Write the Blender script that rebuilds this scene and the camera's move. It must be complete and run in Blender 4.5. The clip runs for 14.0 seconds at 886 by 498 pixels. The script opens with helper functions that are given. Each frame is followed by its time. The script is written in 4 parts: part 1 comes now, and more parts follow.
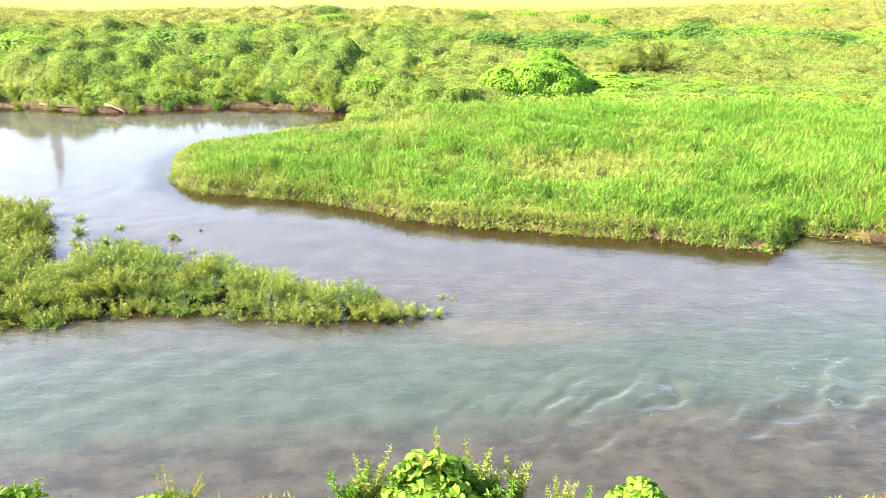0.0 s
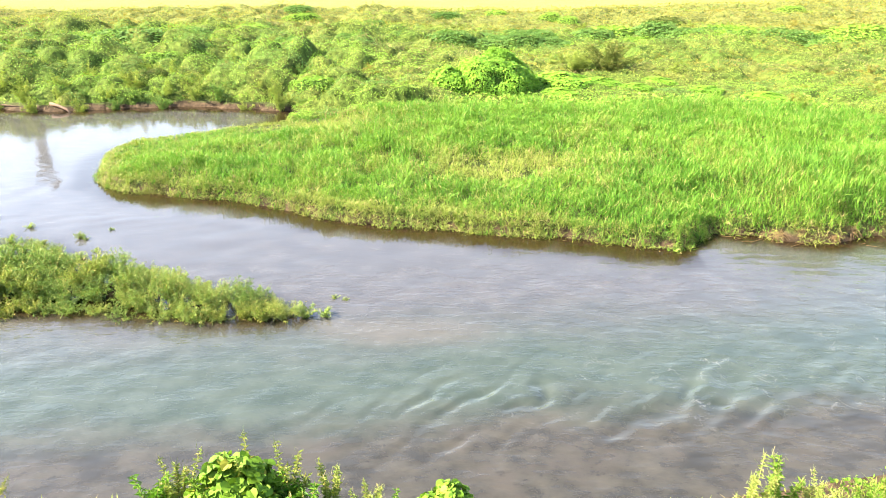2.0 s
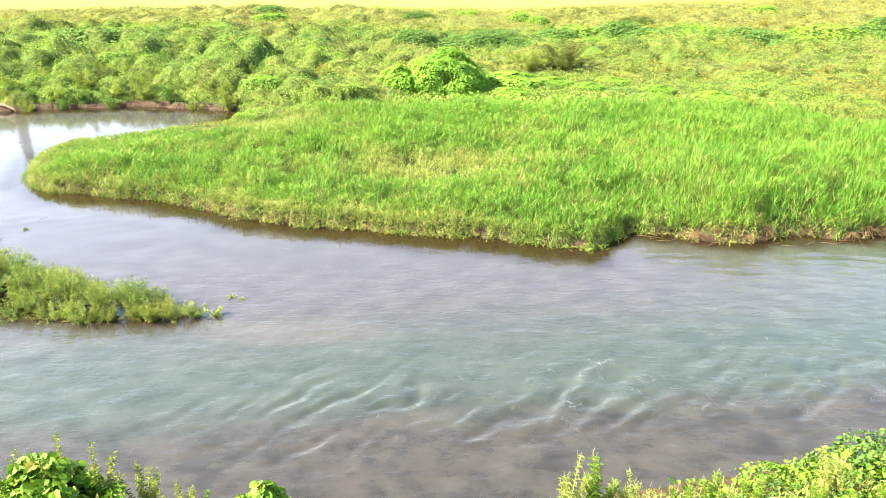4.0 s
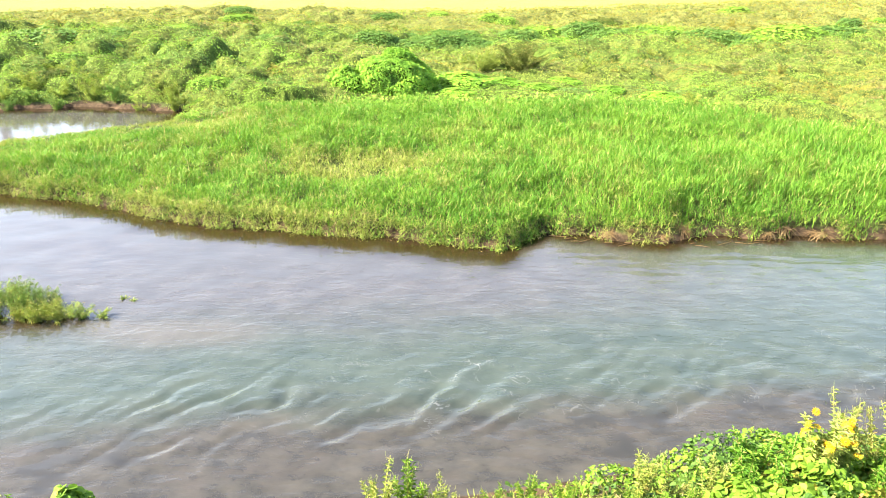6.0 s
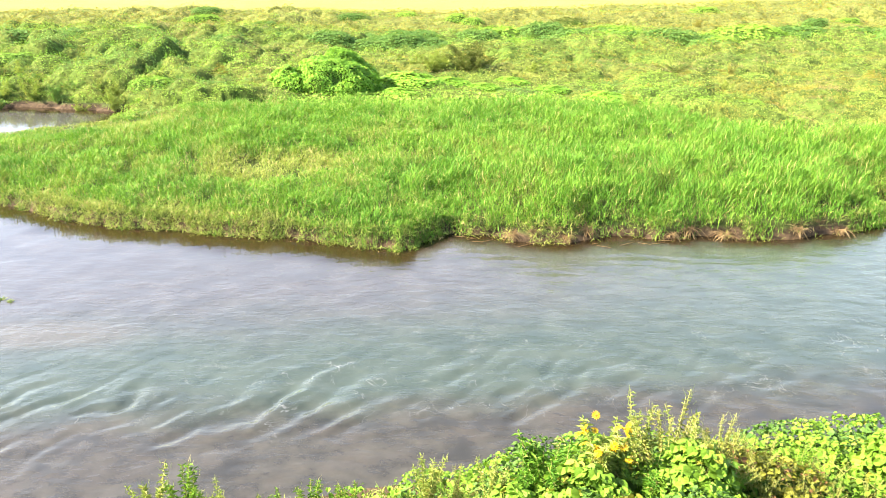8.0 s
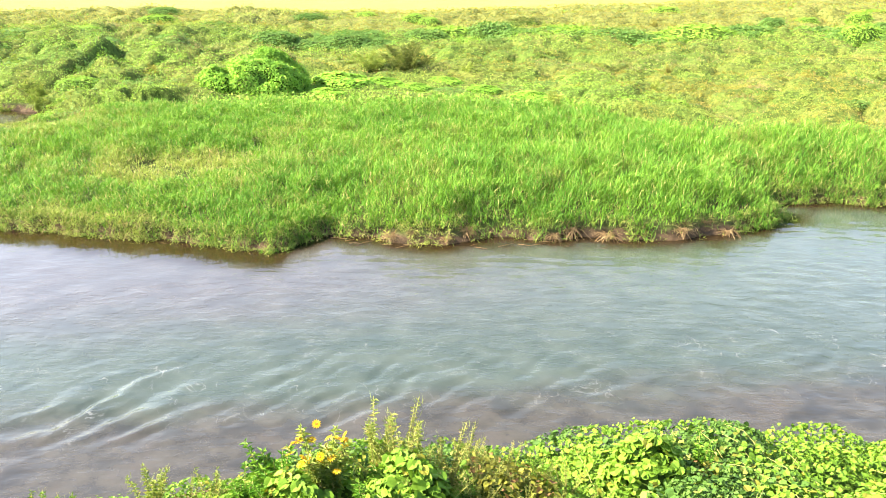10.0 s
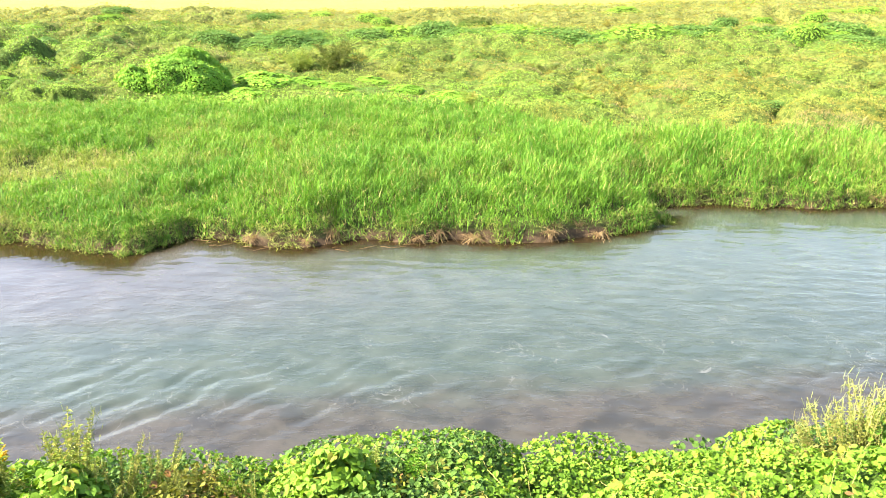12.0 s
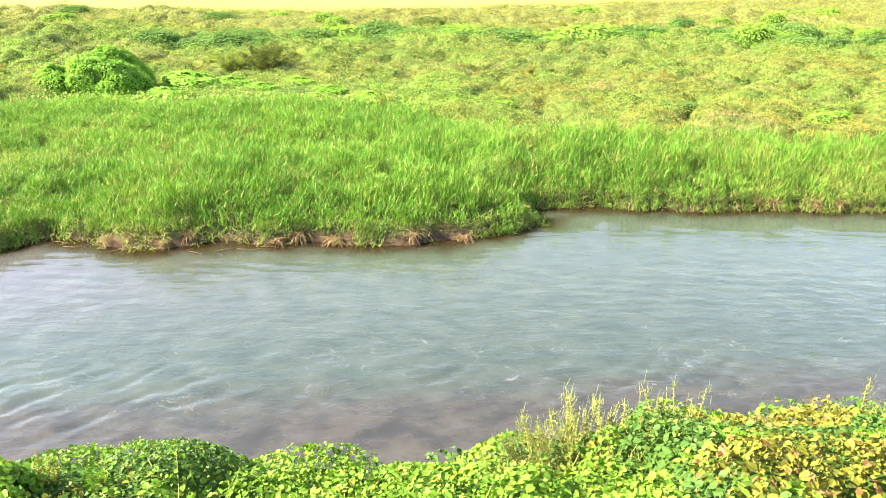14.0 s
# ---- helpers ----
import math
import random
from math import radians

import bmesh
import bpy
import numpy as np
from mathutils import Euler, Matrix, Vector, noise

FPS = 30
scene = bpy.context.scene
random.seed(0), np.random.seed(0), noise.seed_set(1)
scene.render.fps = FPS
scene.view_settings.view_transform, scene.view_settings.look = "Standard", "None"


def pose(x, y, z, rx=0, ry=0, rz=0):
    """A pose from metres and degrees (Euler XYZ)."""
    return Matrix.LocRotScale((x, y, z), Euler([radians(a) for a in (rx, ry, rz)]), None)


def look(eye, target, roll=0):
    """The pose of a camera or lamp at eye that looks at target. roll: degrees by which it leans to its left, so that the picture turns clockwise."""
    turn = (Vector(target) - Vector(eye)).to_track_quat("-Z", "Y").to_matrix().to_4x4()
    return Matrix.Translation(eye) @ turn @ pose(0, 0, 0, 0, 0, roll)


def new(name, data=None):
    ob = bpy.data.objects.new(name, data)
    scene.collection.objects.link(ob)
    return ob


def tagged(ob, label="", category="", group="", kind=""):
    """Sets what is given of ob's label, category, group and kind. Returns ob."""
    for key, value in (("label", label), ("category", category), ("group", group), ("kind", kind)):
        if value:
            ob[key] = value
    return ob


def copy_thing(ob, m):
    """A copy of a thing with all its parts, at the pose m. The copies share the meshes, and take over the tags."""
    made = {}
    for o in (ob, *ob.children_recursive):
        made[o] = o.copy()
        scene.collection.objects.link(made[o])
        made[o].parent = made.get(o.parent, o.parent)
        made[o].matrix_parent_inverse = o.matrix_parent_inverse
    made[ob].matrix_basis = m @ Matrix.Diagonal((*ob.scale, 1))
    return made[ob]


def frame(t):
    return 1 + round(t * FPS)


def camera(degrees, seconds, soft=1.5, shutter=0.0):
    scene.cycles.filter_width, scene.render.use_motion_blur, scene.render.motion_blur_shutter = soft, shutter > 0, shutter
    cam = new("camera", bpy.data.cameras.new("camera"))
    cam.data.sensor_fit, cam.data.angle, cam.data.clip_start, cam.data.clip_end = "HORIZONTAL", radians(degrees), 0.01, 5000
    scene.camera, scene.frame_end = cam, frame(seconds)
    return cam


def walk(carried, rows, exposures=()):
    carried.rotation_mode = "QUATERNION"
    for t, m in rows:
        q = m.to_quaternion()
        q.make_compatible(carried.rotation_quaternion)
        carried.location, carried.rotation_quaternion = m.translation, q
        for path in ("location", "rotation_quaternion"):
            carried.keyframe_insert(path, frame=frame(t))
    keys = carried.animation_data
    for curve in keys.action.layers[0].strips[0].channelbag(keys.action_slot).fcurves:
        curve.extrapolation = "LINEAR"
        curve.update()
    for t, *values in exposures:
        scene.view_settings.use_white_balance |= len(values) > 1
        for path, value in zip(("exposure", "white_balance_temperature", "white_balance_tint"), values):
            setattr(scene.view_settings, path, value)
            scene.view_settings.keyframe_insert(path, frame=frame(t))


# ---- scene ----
# ---------------------------------------------------------------- camera
cam = camera(61.2, 14.0, soft=1.0)
PATH = [
    (0.0, (0.119, -0.167, 7.706), (0.111, 1.670, 6.915), 0.33),
    (0.5, (0.706, -0.140, 7.697), (0.697, 1.697, 6.906), 0.34),
    (1.0, (1.298, -0.097, 7.687), (1.290, 1.740, 6.895), 0.36),
    (1.5, (1.920, -0.058, 7.675), (1.912, 1.779, 6.884), 0.36),
    (2.0, (2.525, -0.016, 7.650), (2.516, 1.821, 6.859), 0.34),
    (2.5, (3.113, 0.022, 7.636), (3.104, 1.860, 6.845), 0.33),
    (3.0, (3.690, 0.045, 7.625), (3.681, 1.882, 6.835), 0.32),
    (5.5, (6.497, 0.210, 7.520), (6.489, 2.050, 6.734), 0.30),
    (6.0, (7.093, 0.262, 7.490), (7.087, 2.102, 6.706), 0.30),
    (6.5, (7.706, 0.298, 7.470), (7.699, 2.138, 6.686), 0.29),
    (7.0, (8.317, 0.335, 7.457), (8.311, 2.175, 6.674), 0.28),
    (7.5, (8.990, 0.398, 7.431), (8.982, 2.239, 6.648), 0.27),
    (8.0, (9.688, 0.449, 7.410), (9.681, 2.290, 6.629), 0.26),
    (10.5, (13.617, 0.828, 7.309), (13.615, 2.670, 6.530), 0.20),
    (11.0, (14.465, 0.907, 7.296), (14.463, 2.749, 6.517), 0.20),
    (11.5, (15.341, 0.978, 7.276), (15.339, 2.820, 6.496), 0.21),
    (12.0, (16.229, 1.080, 7.249), (16.229, 2.923, 6.471), 0.24),
    (12.5, (17.113, 1.178, 7.231), (17.116, 3.021, 6.453), 0.30),
    (13.0, (17.987, 1.268, 7.224), (17.993, 3.110, 6.445), 0.36),
    (13.5, (18.880, 1.357, 7.215), (18.887, 3.199, 6.436), 0.40),
    (14.0, (19.783, 1.432, 7.188), (19.777, 3.275, 6.411), 0.40),
]
walk(cam, [(t, look(eye, aim, roll)) for t, eye, aim, roll in PATH], exposures=[(0.0, 2.86, 7180, 19), (14.0, 2.86, 7180, 19)])

# ---------------------------------------------------------------- light
SUN_ELEVATION, SUN_FROM = radians(37), Vector((-0.98, -0.10, 0))
world = bpy.data.worlds.new("sky")
scene.world = world
world.use_nodes = True
sky = world.node_tree.nodes.new("ShaderNodeTexSky")
sky.sky_type, sky.sun_disc = "NISHITA", False
sky.sun_elevation = SUN_ELEVATION
sky.sun_rotation = math.atan2(SUN_FROM.x, SUN_FROM.y)
sky.air_density, sky.dust_density = 1.15, 1.6
back = world.node_tree.nodes["Background"]
back.inputs["Strength"].default_value = 0.104
world.node_tree.links.new(sky.outputs[0], back.inputs["Color"])
sun = new("sun", bpy.data.lights.new("sun", "SUN"))
sun.data.energy, sun.data.angle, sun.data.color = 5.0, radians(0.6), (1.0, 0.90, 0.74)
up = SUN_FROM.normalized() * math.cos(SUN_ELEVATION) + Vector((0, 0, math.sin(SUN_ELEVATION)))
sun.matrix_world = look(up * 60, (0, 0, 0))


# ---------------------------------------------------------------- material helpers
def material(name):
    m = bpy.data.materials.new(name)
    m.use_nodes = True
    n = m.node_tree.nodes
    return m, n, m.node_tree.links, n["Principled BSDF"]


def node(n, kind, **given):
    made = n.new(kind)
    for key, value in given.items():
        made.inputs[key.replace("_", " ")].default_value = value
    return made


def blend(n, l, factor, a, b, way="MIX"):
    """Mix of two colours (sockets or tuples) by a factor (socket or number)."""
    m = n.new("ShaderNodeMix")
    m.data_type, m.blend_type = "RGBA", way
    for index, value in ((0, factor), (6, a), (7, b)):
        if isinstance(value, bpy.types.NodeSocket):
            l.new(value, m.inputs[index])
        elif isinstance(value, tuple):
            m.inputs[index].default_value = (*value, 1)
        else:
            m.inputs[index].default_value = value
    return m.outputs[2]


def ramp(n, l, source, low, high):
    r = n.new("ShaderNodeMapRange")
    r.interpolation_type = "SMOOTHSTEP"
    r.inputs["From Min"].default_value, r.inputs["From Max"].default_value = low, high
    l.new(source, r.inputs["Value"])
    return r.outputs[0]


def grain(n, l, scale, detail=4.0, stretch=None, rough=0.55):
    """Noise in world metres."""
    where = n.new("ShaderNodeNewGeometry").outputs["Position"]
    if stretch:
        m = n.new("ShaderNodeMapping")
        m.inputs["Scale"].default_value = stretch
        l.new(where, m.inputs["Vector"])
        where = m.outputs[0]
    t = node(n, "ShaderNodeTexNoise", Scale=scale, Detail=detail, Roughness=rough)
    l.new(where, t.inputs["Vector"])
    return t.outputs["Fac"]


def math_node(n, l, operation, a, b=0.0):
    m = n.new("ShaderNodeMath")
    m.operation = operation
    for index, value in ((0, a), (1, b)):
        if isinstance(value, bpy.types.NodeSocket):
            l.new(value, m.inputs[index])
        else:
            m.inputs[index].default_value = value
    return m.outputs[0]


def leaf_material(name, young, old, odd, odd_share=0.08, patch=0.35, through_light=0.28, gloss=0.55):
    """Foliage: each leaf its own tone between two greens, a share of odd ones, patches some metres wide, light let through."""
    m, n, l, p = material(name)
    geo = n.new("ShaderNodeNewGeometry")
    each = geo.outputs["Random Per Island"]
    info = n.new("ShaderNodeObjectInfo").outputs["Random"]
    mixed = math_node(n, l, "FRACT", math_node(n, l, "ADD", each, info))
    c = blend(n, l, mixed, young, old)
    patches = ramp(n, l, grain(n, l, patch, 3), 0.40, 0.62)
    c = blend(n, l, math_node(n, l, "MULTIPLY", patches, 0.45), c, old)
    c = blend(n, l, ramp(n, l, math_node(n, l, "FRACT", math_node(n, l, "MULTIPLY", mixed, 7.3)), 1.0 - odd_share, 1.0 - odd_share + 0.01), c, odd)
    mottle = ramp(n, l, grain(n, l, 45.0, 2), 0.3, 0.75)
    c = blend(n, l, math_node(n, l, "MULTIPLY", mottle, 0.12), c, (0.02, 0.035, 0.006), "MIX")
    l.new(c, p.inputs["Base Color"])
    p.inputs["Roughness"].default_value = gloss
    p.inputs["Specular IOR Level"].default_value = 0.104
    t = n.new("ShaderNodeBsdfTranslucent")
    l.new(blend(n, l, 1.0, c, (1.0, 1.0, 0.55), "MULTIPLY"), t.inputs["Color"])
    s = n.new("ShaderNodeMixShader")
    s.inputs[0].default_value = through_light
    l.new(p.outputs[0], s.inputs[1])
    l.new(t.outputs[0], s.inputs[2])
    l.new(s.outputs[0], n["Material Output"].inputs["Surface"])
    return m


REED = leaf_material("reed_leaf", (0.150, 0.312, 0.036), (0.042, 0.148, 0.016), (0.28, 0.29, 0.10), 0.07)
SEDGE = leaf_material("sedge_leaf", (0.231, 0.292, 0.061), (0.133, 0.211, 0.039), (0.299, 0.258, 0.122), 0.12)
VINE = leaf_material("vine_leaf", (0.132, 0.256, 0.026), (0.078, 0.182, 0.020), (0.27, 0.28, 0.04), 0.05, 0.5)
# shaded copy of the vine leaf: the shade is in its darker greens
SHADE_VINE = leaf_material("shaded_vine_leaf", (0.078, 0.163, 0.031), (0.035, 0.095, 0.019), (0.177, 0.218, 0.048), 0.06, 0.3)
YELLOW = leaf_material("yellowing_weed_leaf", (0.225, 0.262, 0.058), (0.140, 0.190, 0.040), (0.290, 0.235, 0.10), 0.12, 0.25)
HERB = leaf_material("herb_leaf", (0.280, 0.350, 0.085), (0.140, 0.220, 0.046), (0.40, 0.38, 0.13), 0.12, 0.8)
MOUND_VINE = leaf_material("mound_vine_leaf", (0.200, 0.405, 0.042), (0.110, 0.275, 0.034), (0.26, 0.36, 0.05), 0.04, 0.5, 0.22)
DRY = leaf_material("dry_grass", (0.225, 0.172, 0.090), (0.130, 0.088, 0.044), (0.270, 0.225, 0.125), 0.10, 0.6, 0.25)
BUSH = leaf_material("bush_leaf", (0.122, 0.165, 0.036), (0.062, 0.095, 0.022), (0.18, 0.170, 0.054), 0.10, 0.8, 0.3)
GOLD_VINE = leaf_material("gold_vine_leaf", (0.185, 0.182, 0.028), (0.105, 0.130, 0.020), (0.17, 0.100, 0.040), 0.12, 0.9)
ISLAND_HERB = leaf_material("island_herb_leaf", (0.220, 0.345, 0.095), (0.118, 0.215, 0.056), (0.30, 0.30, 0.10), 0.08, 0.9)
SPIKE = leaf_material("flower_spike", (0.28, 0.33, 0.11), (0.21, 0.28, 0.08), (0.32, 0.30, 0.14), 0.10, 1.0, 0.3)
PETAL = leaf_material("yellow_petal", (0.510, 0.354, 0.014), (0.449, 0.286, 0.007), (0.544, 0.422, 0.041), 0.2, 1.0, 0.3)
WATER_HERB = leaf_material("water_herb_leaf", (0.275, 0.385, 0.105), (0.145, 0.240, 0.062), (0.38, 0.35, 0.12), 0.10, 0.9)
# drier plants far across the field, their leaf colours also paled for haze
FIELD_VINE = leaf_material("field_vine_leaf", (0.205, 0.365, 0.048), (0.120, 0.262, 0.036), (0.26, 0.32, 0.06), 0.03, 0.4)
FIELD_DEEP = leaf_material("field_thicket_leaf", (0.125, 0.245, 0.056), (0.070, 0.165, 0.038), (0.20, 0.25, 0.06), 0.04, 0.3)
FIELD_HERB = leaf_material("field_herb_leaf", (0.245, 0.325, 0.066), (0.152, 0.235, 0.047), (0.30, 0.31, 0.085), 0.05, 0.3)
FIELD_YELLOW = leaf_material("field_weed_leaf", (0.248, 0.232, 0.048), (0.165, 0.178, 0.038), (0.30, 0.235, 0.085), 0.07, 0.25)
FIELD_DRY = leaf_material("field_dry_grass", (0.245, 0.208, 0.100), (0.185, 0.152, 0.066), (0.280, 0.240, 0.13), 0.10, 0.6, 0.25)


def stem_material(name, a, b):
    m, n, l, p = material(name)
    l.new(blend(n, l, grain(n, l, 30.0, 3), a, b), p.inputs["Base Color"])
    p.inputs["Roughness"].default_value = 0.85
    p.inputs["Specular IOR Level"].default_value = 0.05
    return m


STEM = stem_material("green_brown_stem", (0.24, 0.28, 0.08), (0.18, 0.17, 0.06))
# dark greens that stand in for the shade inside the foliage
INNER_SHADE = stem_material("shaded_tangle", (0.045, 0.090, 0.014), (0.022, 0.048, 0.008))


def thatch_material():
    """The mass of the field plants below their outer leaves: green and yellowing patches, fine gaps painted dark as
    shade.
    """
    m, n, l, p = material("field_thatch")
    c = blend(n, l, ramp(n, l, grain(n, l, 0.28, 4), 0.42, 0.60), (0.068, 0.122, 0.022), (0.100, 0.124, 0.029))
    c = blend(n, l, ramp(n, l, grain(n, l, 1.1, 4), 0.45, 0.65), c, (0.076, 0.120, 0.024))
    split = n.new("ShaderNodeSeparateXYZ")
    l.new(n.new("ShaderNodeNewGeometry").outputs["Position"], split.inputs[0])
    c = blend(n, l, ramp(n, l, split.outputs["Y"], 50.0, 60.0), c, (0.120, 0.138, 0.038))
    # shade in the gaps between plants, put into the colour as dark noise
    c = blend(n, l, ramp(n, l, grain(n, l, 5.0, 6, (1.0, 1.0, 0.5), 0.7), 0.44, 0.62), c, (0.034, 0.058, 0.012))
    l.new(c, p.inputs["Base Color"])
    p.inputs["Roughness"].default_value = 0.9
    p.inputs["Specular IOR Level"].default_value = 0.05
    bump = node(n, "ShaderNodeBump", Strength=1.0, Distance=0.22)
    l.new(grain(n, l, 3.5, 6, None, 0.7), bump.inputs["Height"])
    l.new(bump.outputs[0], p.inputs["Normal"])
    return m


UNDER = thatch_material()
WOOD = stem_material("driftwood", (0.17, 0.13, 0.095), (0.08, 0.055, 0.04))
STEEL = stem_material("galvanised_steel", (0.30, 0.32, 0.35), (0.24, 0.26, 0.29))
FLOWER_EYE = stem_material("flower_centre", (0.30, 0.17, 0.02), (0.20, 0.10, 0.02))


def ground_material():
    """Damp silt at the water's edge, green litter under the plants, pale dry grass towards the horizon."""
    m, n, l, p = material("silt_and_litter")
    geo = n.new("ShaderNodeNewGeometry")
    split = n.new("ShaderNodeSeparateXYZ")
    l.new(geo.outputs["Position"], split.inputs[0])
    litter = blend(n, l, ramp(n, l, grain(n, l, 1.3, 5), 0.35, 0.65), (0.034, 0.058, 0.013), (0.050, 0.064, 0.020))
    litter = blend(n, l, ramp(n, l, grain(n, l, 14.0, 3), 0.45, 0.7), litter, (0.022, 0.036, 0.010))
    silt = blend(n, l, ramp(n, l, grain(n, l, 6.0, 6), 0.35, 0.65), (0.062, 0.045, 0.027), (0.024, 0.018, 0.011))
    wet = ramp(n, l, math_node(n, l, "ADD", split.outputs["Z"], math_node(n, l, "MULTIPLY", grain(n, l, 2.2, 3), 0.3)), 0.27, 0.42)
    c = blend(n, l, wet, silt, litter)
    meadow = blend(n, l, ramp(n, l, grain(n, l, 0.09, 5), 0.4, 0.62), (0.180, 0.186, 0.044), (0.160, 0.172, 0.038))
    c = blend(n, l, ramp(n, l, split.outputs["Y"], 56.0, 78.0), c, meadow)
    l.new(c, p.inputs["Base Color"])
    p.inputs["Roughness"].default_value = 0.85
    p.inputs["Specular IOR Level"].default_value = 0.1
    bump = node(n, "ShaderNodeBump", Strength=0.6, Distance=0.06)
    l.new(grain(n, l, 9.0, 6), bump.inputs["Height"])
    l.new(bump.outputs[0], p.inputs["Normal"])
    return m


def water_material():
    """River water: green where the channel is deep, brown over the gravel shoals, with the ripples of the current."""
    m, n, l, p = material("river_water")
    geo = n.new("ShaderNodeNewGeometry")
    split = n.new("ShaderNodeSeparateXYZ")
    l.new(geo.outputs["Position"], split.inputs[0])
    x, y = split.outputs["X"], split.outputs["Y"]
    wander = math_node(n, l, "MULTIPLY", math_node(n, l, "SUBTRACT", grain(n, l, 0.35, 5, (1.0, 1.8, 1.0)), 0.5), 2.2)
    across = math_node(n, l, "ADD", math_node(n, l, "SUBTRACT", y, math_node(n, l, "MULTIPLY", x, 0.105)), wander)
    streaks = ramp(n, l, grain(n, l, 1.6, 6, (0.8, 1.1, 1.0), 0.62), 0.30, 0.72)
    shoal = blend(n, l, streaks, (0.0165, 0.0165, 0.0120), (0.040, 0.0390, 0.0295))
    shoal = blend(n, l, ramp(n, l, grain(n, l, 0.8, 4, None, 0.6), 0.48, 0.70), shoal, (0.035, 0.0325, 0.0245))
    shoal = blend(n, l, math_node(n, l, "MULTIPLY", ramp(n, l, grain(n, l, 4.5, 3, (0.7, 1.2, 1.0), 0.6), 0.55, 0.70), 0.4), shoal, (0.012, 0.012, 0.009))
    deep = blend(n, l, streaks, (0.022, 0.034, 0.0255), (0.036, 0.050, 0.039))
    flats = blend(n, l, streaks, (0.034, 0.035, 0.034), (0.049, 0.050, 0.048))
    flats = blend(n, l, ramp(n, l, x, 8.0, 19.0), flats, blend(n, l, streaks, (0.029, 0.043, 0.032), (0.044, 0.059, 0.045)))
    c = blend(n, l, ramp(n, l, across, 9.4, 11.1), shoal, deep)
    c = blend(n, l, ramp(n, l, across, 11.6, 15.0), c, flats)
    # the sand bar that trails off the island's tip
    bar_x, bar_y = (math_node(n, l, "POWER", math_node(n, l, "ABSOLUTE", math_node(n, l, "MULTIPLY", math_node(n, l, "SUBTRACT", v, mid), 1 / reach_)), 2.0) for v, mid, reach_ in ((x, 1.5, 2.6), (y, 13.45, 0.75)))
    bar = math_node(n, l, "ADD", math_node(n, l, "ADD", bar_x, bar_y), math_node(n, l, "MULTIPLY", grain(n, l, 1.2, 4), 0.8))
    c = blend(n, l, math_node(n, l, "MULTIPLY", math_node(n, l, "SUBTRACT", 1.0, ramp(n, l, bar, 0.3, 1.5)), 0.45), c, (0.066, 0.059, 0.045))
    # brown shallows along the banks, darkened further to paint in the banks' reflection
    shelf_reflection = n.new("ShaderNodeAttribute")
    shelf_reflection.attribute_name = "shore_distance"
    reach_out = math_node(n, l, "ADD", shelf_reflection.outputs["Fac"], math_node(n, l, "MULTIPLY", math_node(n, l, "SUBTRACT", grain(n, l, 1.1, 4), 0.5), 0.7))
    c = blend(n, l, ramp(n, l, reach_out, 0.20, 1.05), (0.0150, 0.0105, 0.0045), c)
    # broken foam on the crests of the riffle
    crests = node(n, "ShaderNodeTexNoise", Scale=1.5, Detail=3.5, Roughness=0.6, Distortion=1.4)
    l.new(geo.outputs["Position"], crests.inputs["Vector"])
    threads = math_node(n, l, "SUBTRACT", 1.0, ramp(n, l, math_node(n, l, "ABSOLUTE", math_node(n, l, "SUBTRACT", crests.outputs["Fac"], 0.5)), 0.002, 0.013))
    riffle = math_node(n, l, "MULTIPLY", ramp(n, l, across, 9.0, 10.2), math_node(n, l, "SUBTRACT", 1.0, ramp(n, l, across, 11.6, 13.2)))
    riffle = math_node(n, l, "MULTIPLY", riffle, ramp(n, l, x, 0.0, 7.0))
    riffle = math_node(n, l, "MULTIPLY", riffle, ramp(n, l, grain(n, l, 1.4, 4), 0.50, 0.66))
    foam = math_node(n, l, "MULTIPLY", threads, riffle)
    c = blend(n, l, math_node(n, l, "MULTIPLY", foam, 0.40), c, (0.17, 0.185, 0.185))
    l.new(c, p.inputs["Base Color"])
    p.inputs["Roughness"].default_value = 0.03
    p.inputs["IOR"].default_value = 1.50
    fine = grain(n, l, 2.6, 3, (0.75, 1.5, 1.0), 0.5)
    tiny = grain(n, l, 6.0, 3, (0.8, 1.6, 1.0), 0.55)
    still = ramp(n, l, math_node(n, l, "SUBTRACT", y, math_node(n, l, "MULTIPLY", x, 0.12)), 13.0, 19.0)
    first = node(n, "ShaderNodeBump", Distance=0.10)
    l.new(blend(n, l, still, (0.25, 0.25, 0.25), (0.035, 0.035, 0.035)), first.inputs["Strength"])
    l.new(fine, first.inputs["Height"])
    second = node(n, "ShaderNodeBump", Distance=0.04)
    l.new(blend(n, l, still, (0.16, 0.16, 0.16), (0.04, 0.04, 0.04)), second.inputs["Strength"])
    l.new(tiny, second.inputs["Height"])
    l.new(first.outputs[0], second.inputs["Normal"])
    l.new(second.outputs[0], p.inputs["Normal"])
    return m


GROUND, WATER = ground_material(), water_material()

# ---------------------------------------------------------------- geometry helpers
rng = np.random.default_rng(7)


def lattice(ix, iy, seed):
    h = (ix.astype(np.int64) * 374761393 + iy.astype(np.int64) * 668265263 + seed * 982451653) & 0x7FFFFFFF
    h = ((h ^ (h >> 13)) * 1274126177) & 0x7FFFFFFF
    return ((h ^ (h >> 16)) & 0xFFFF) / 65535.0


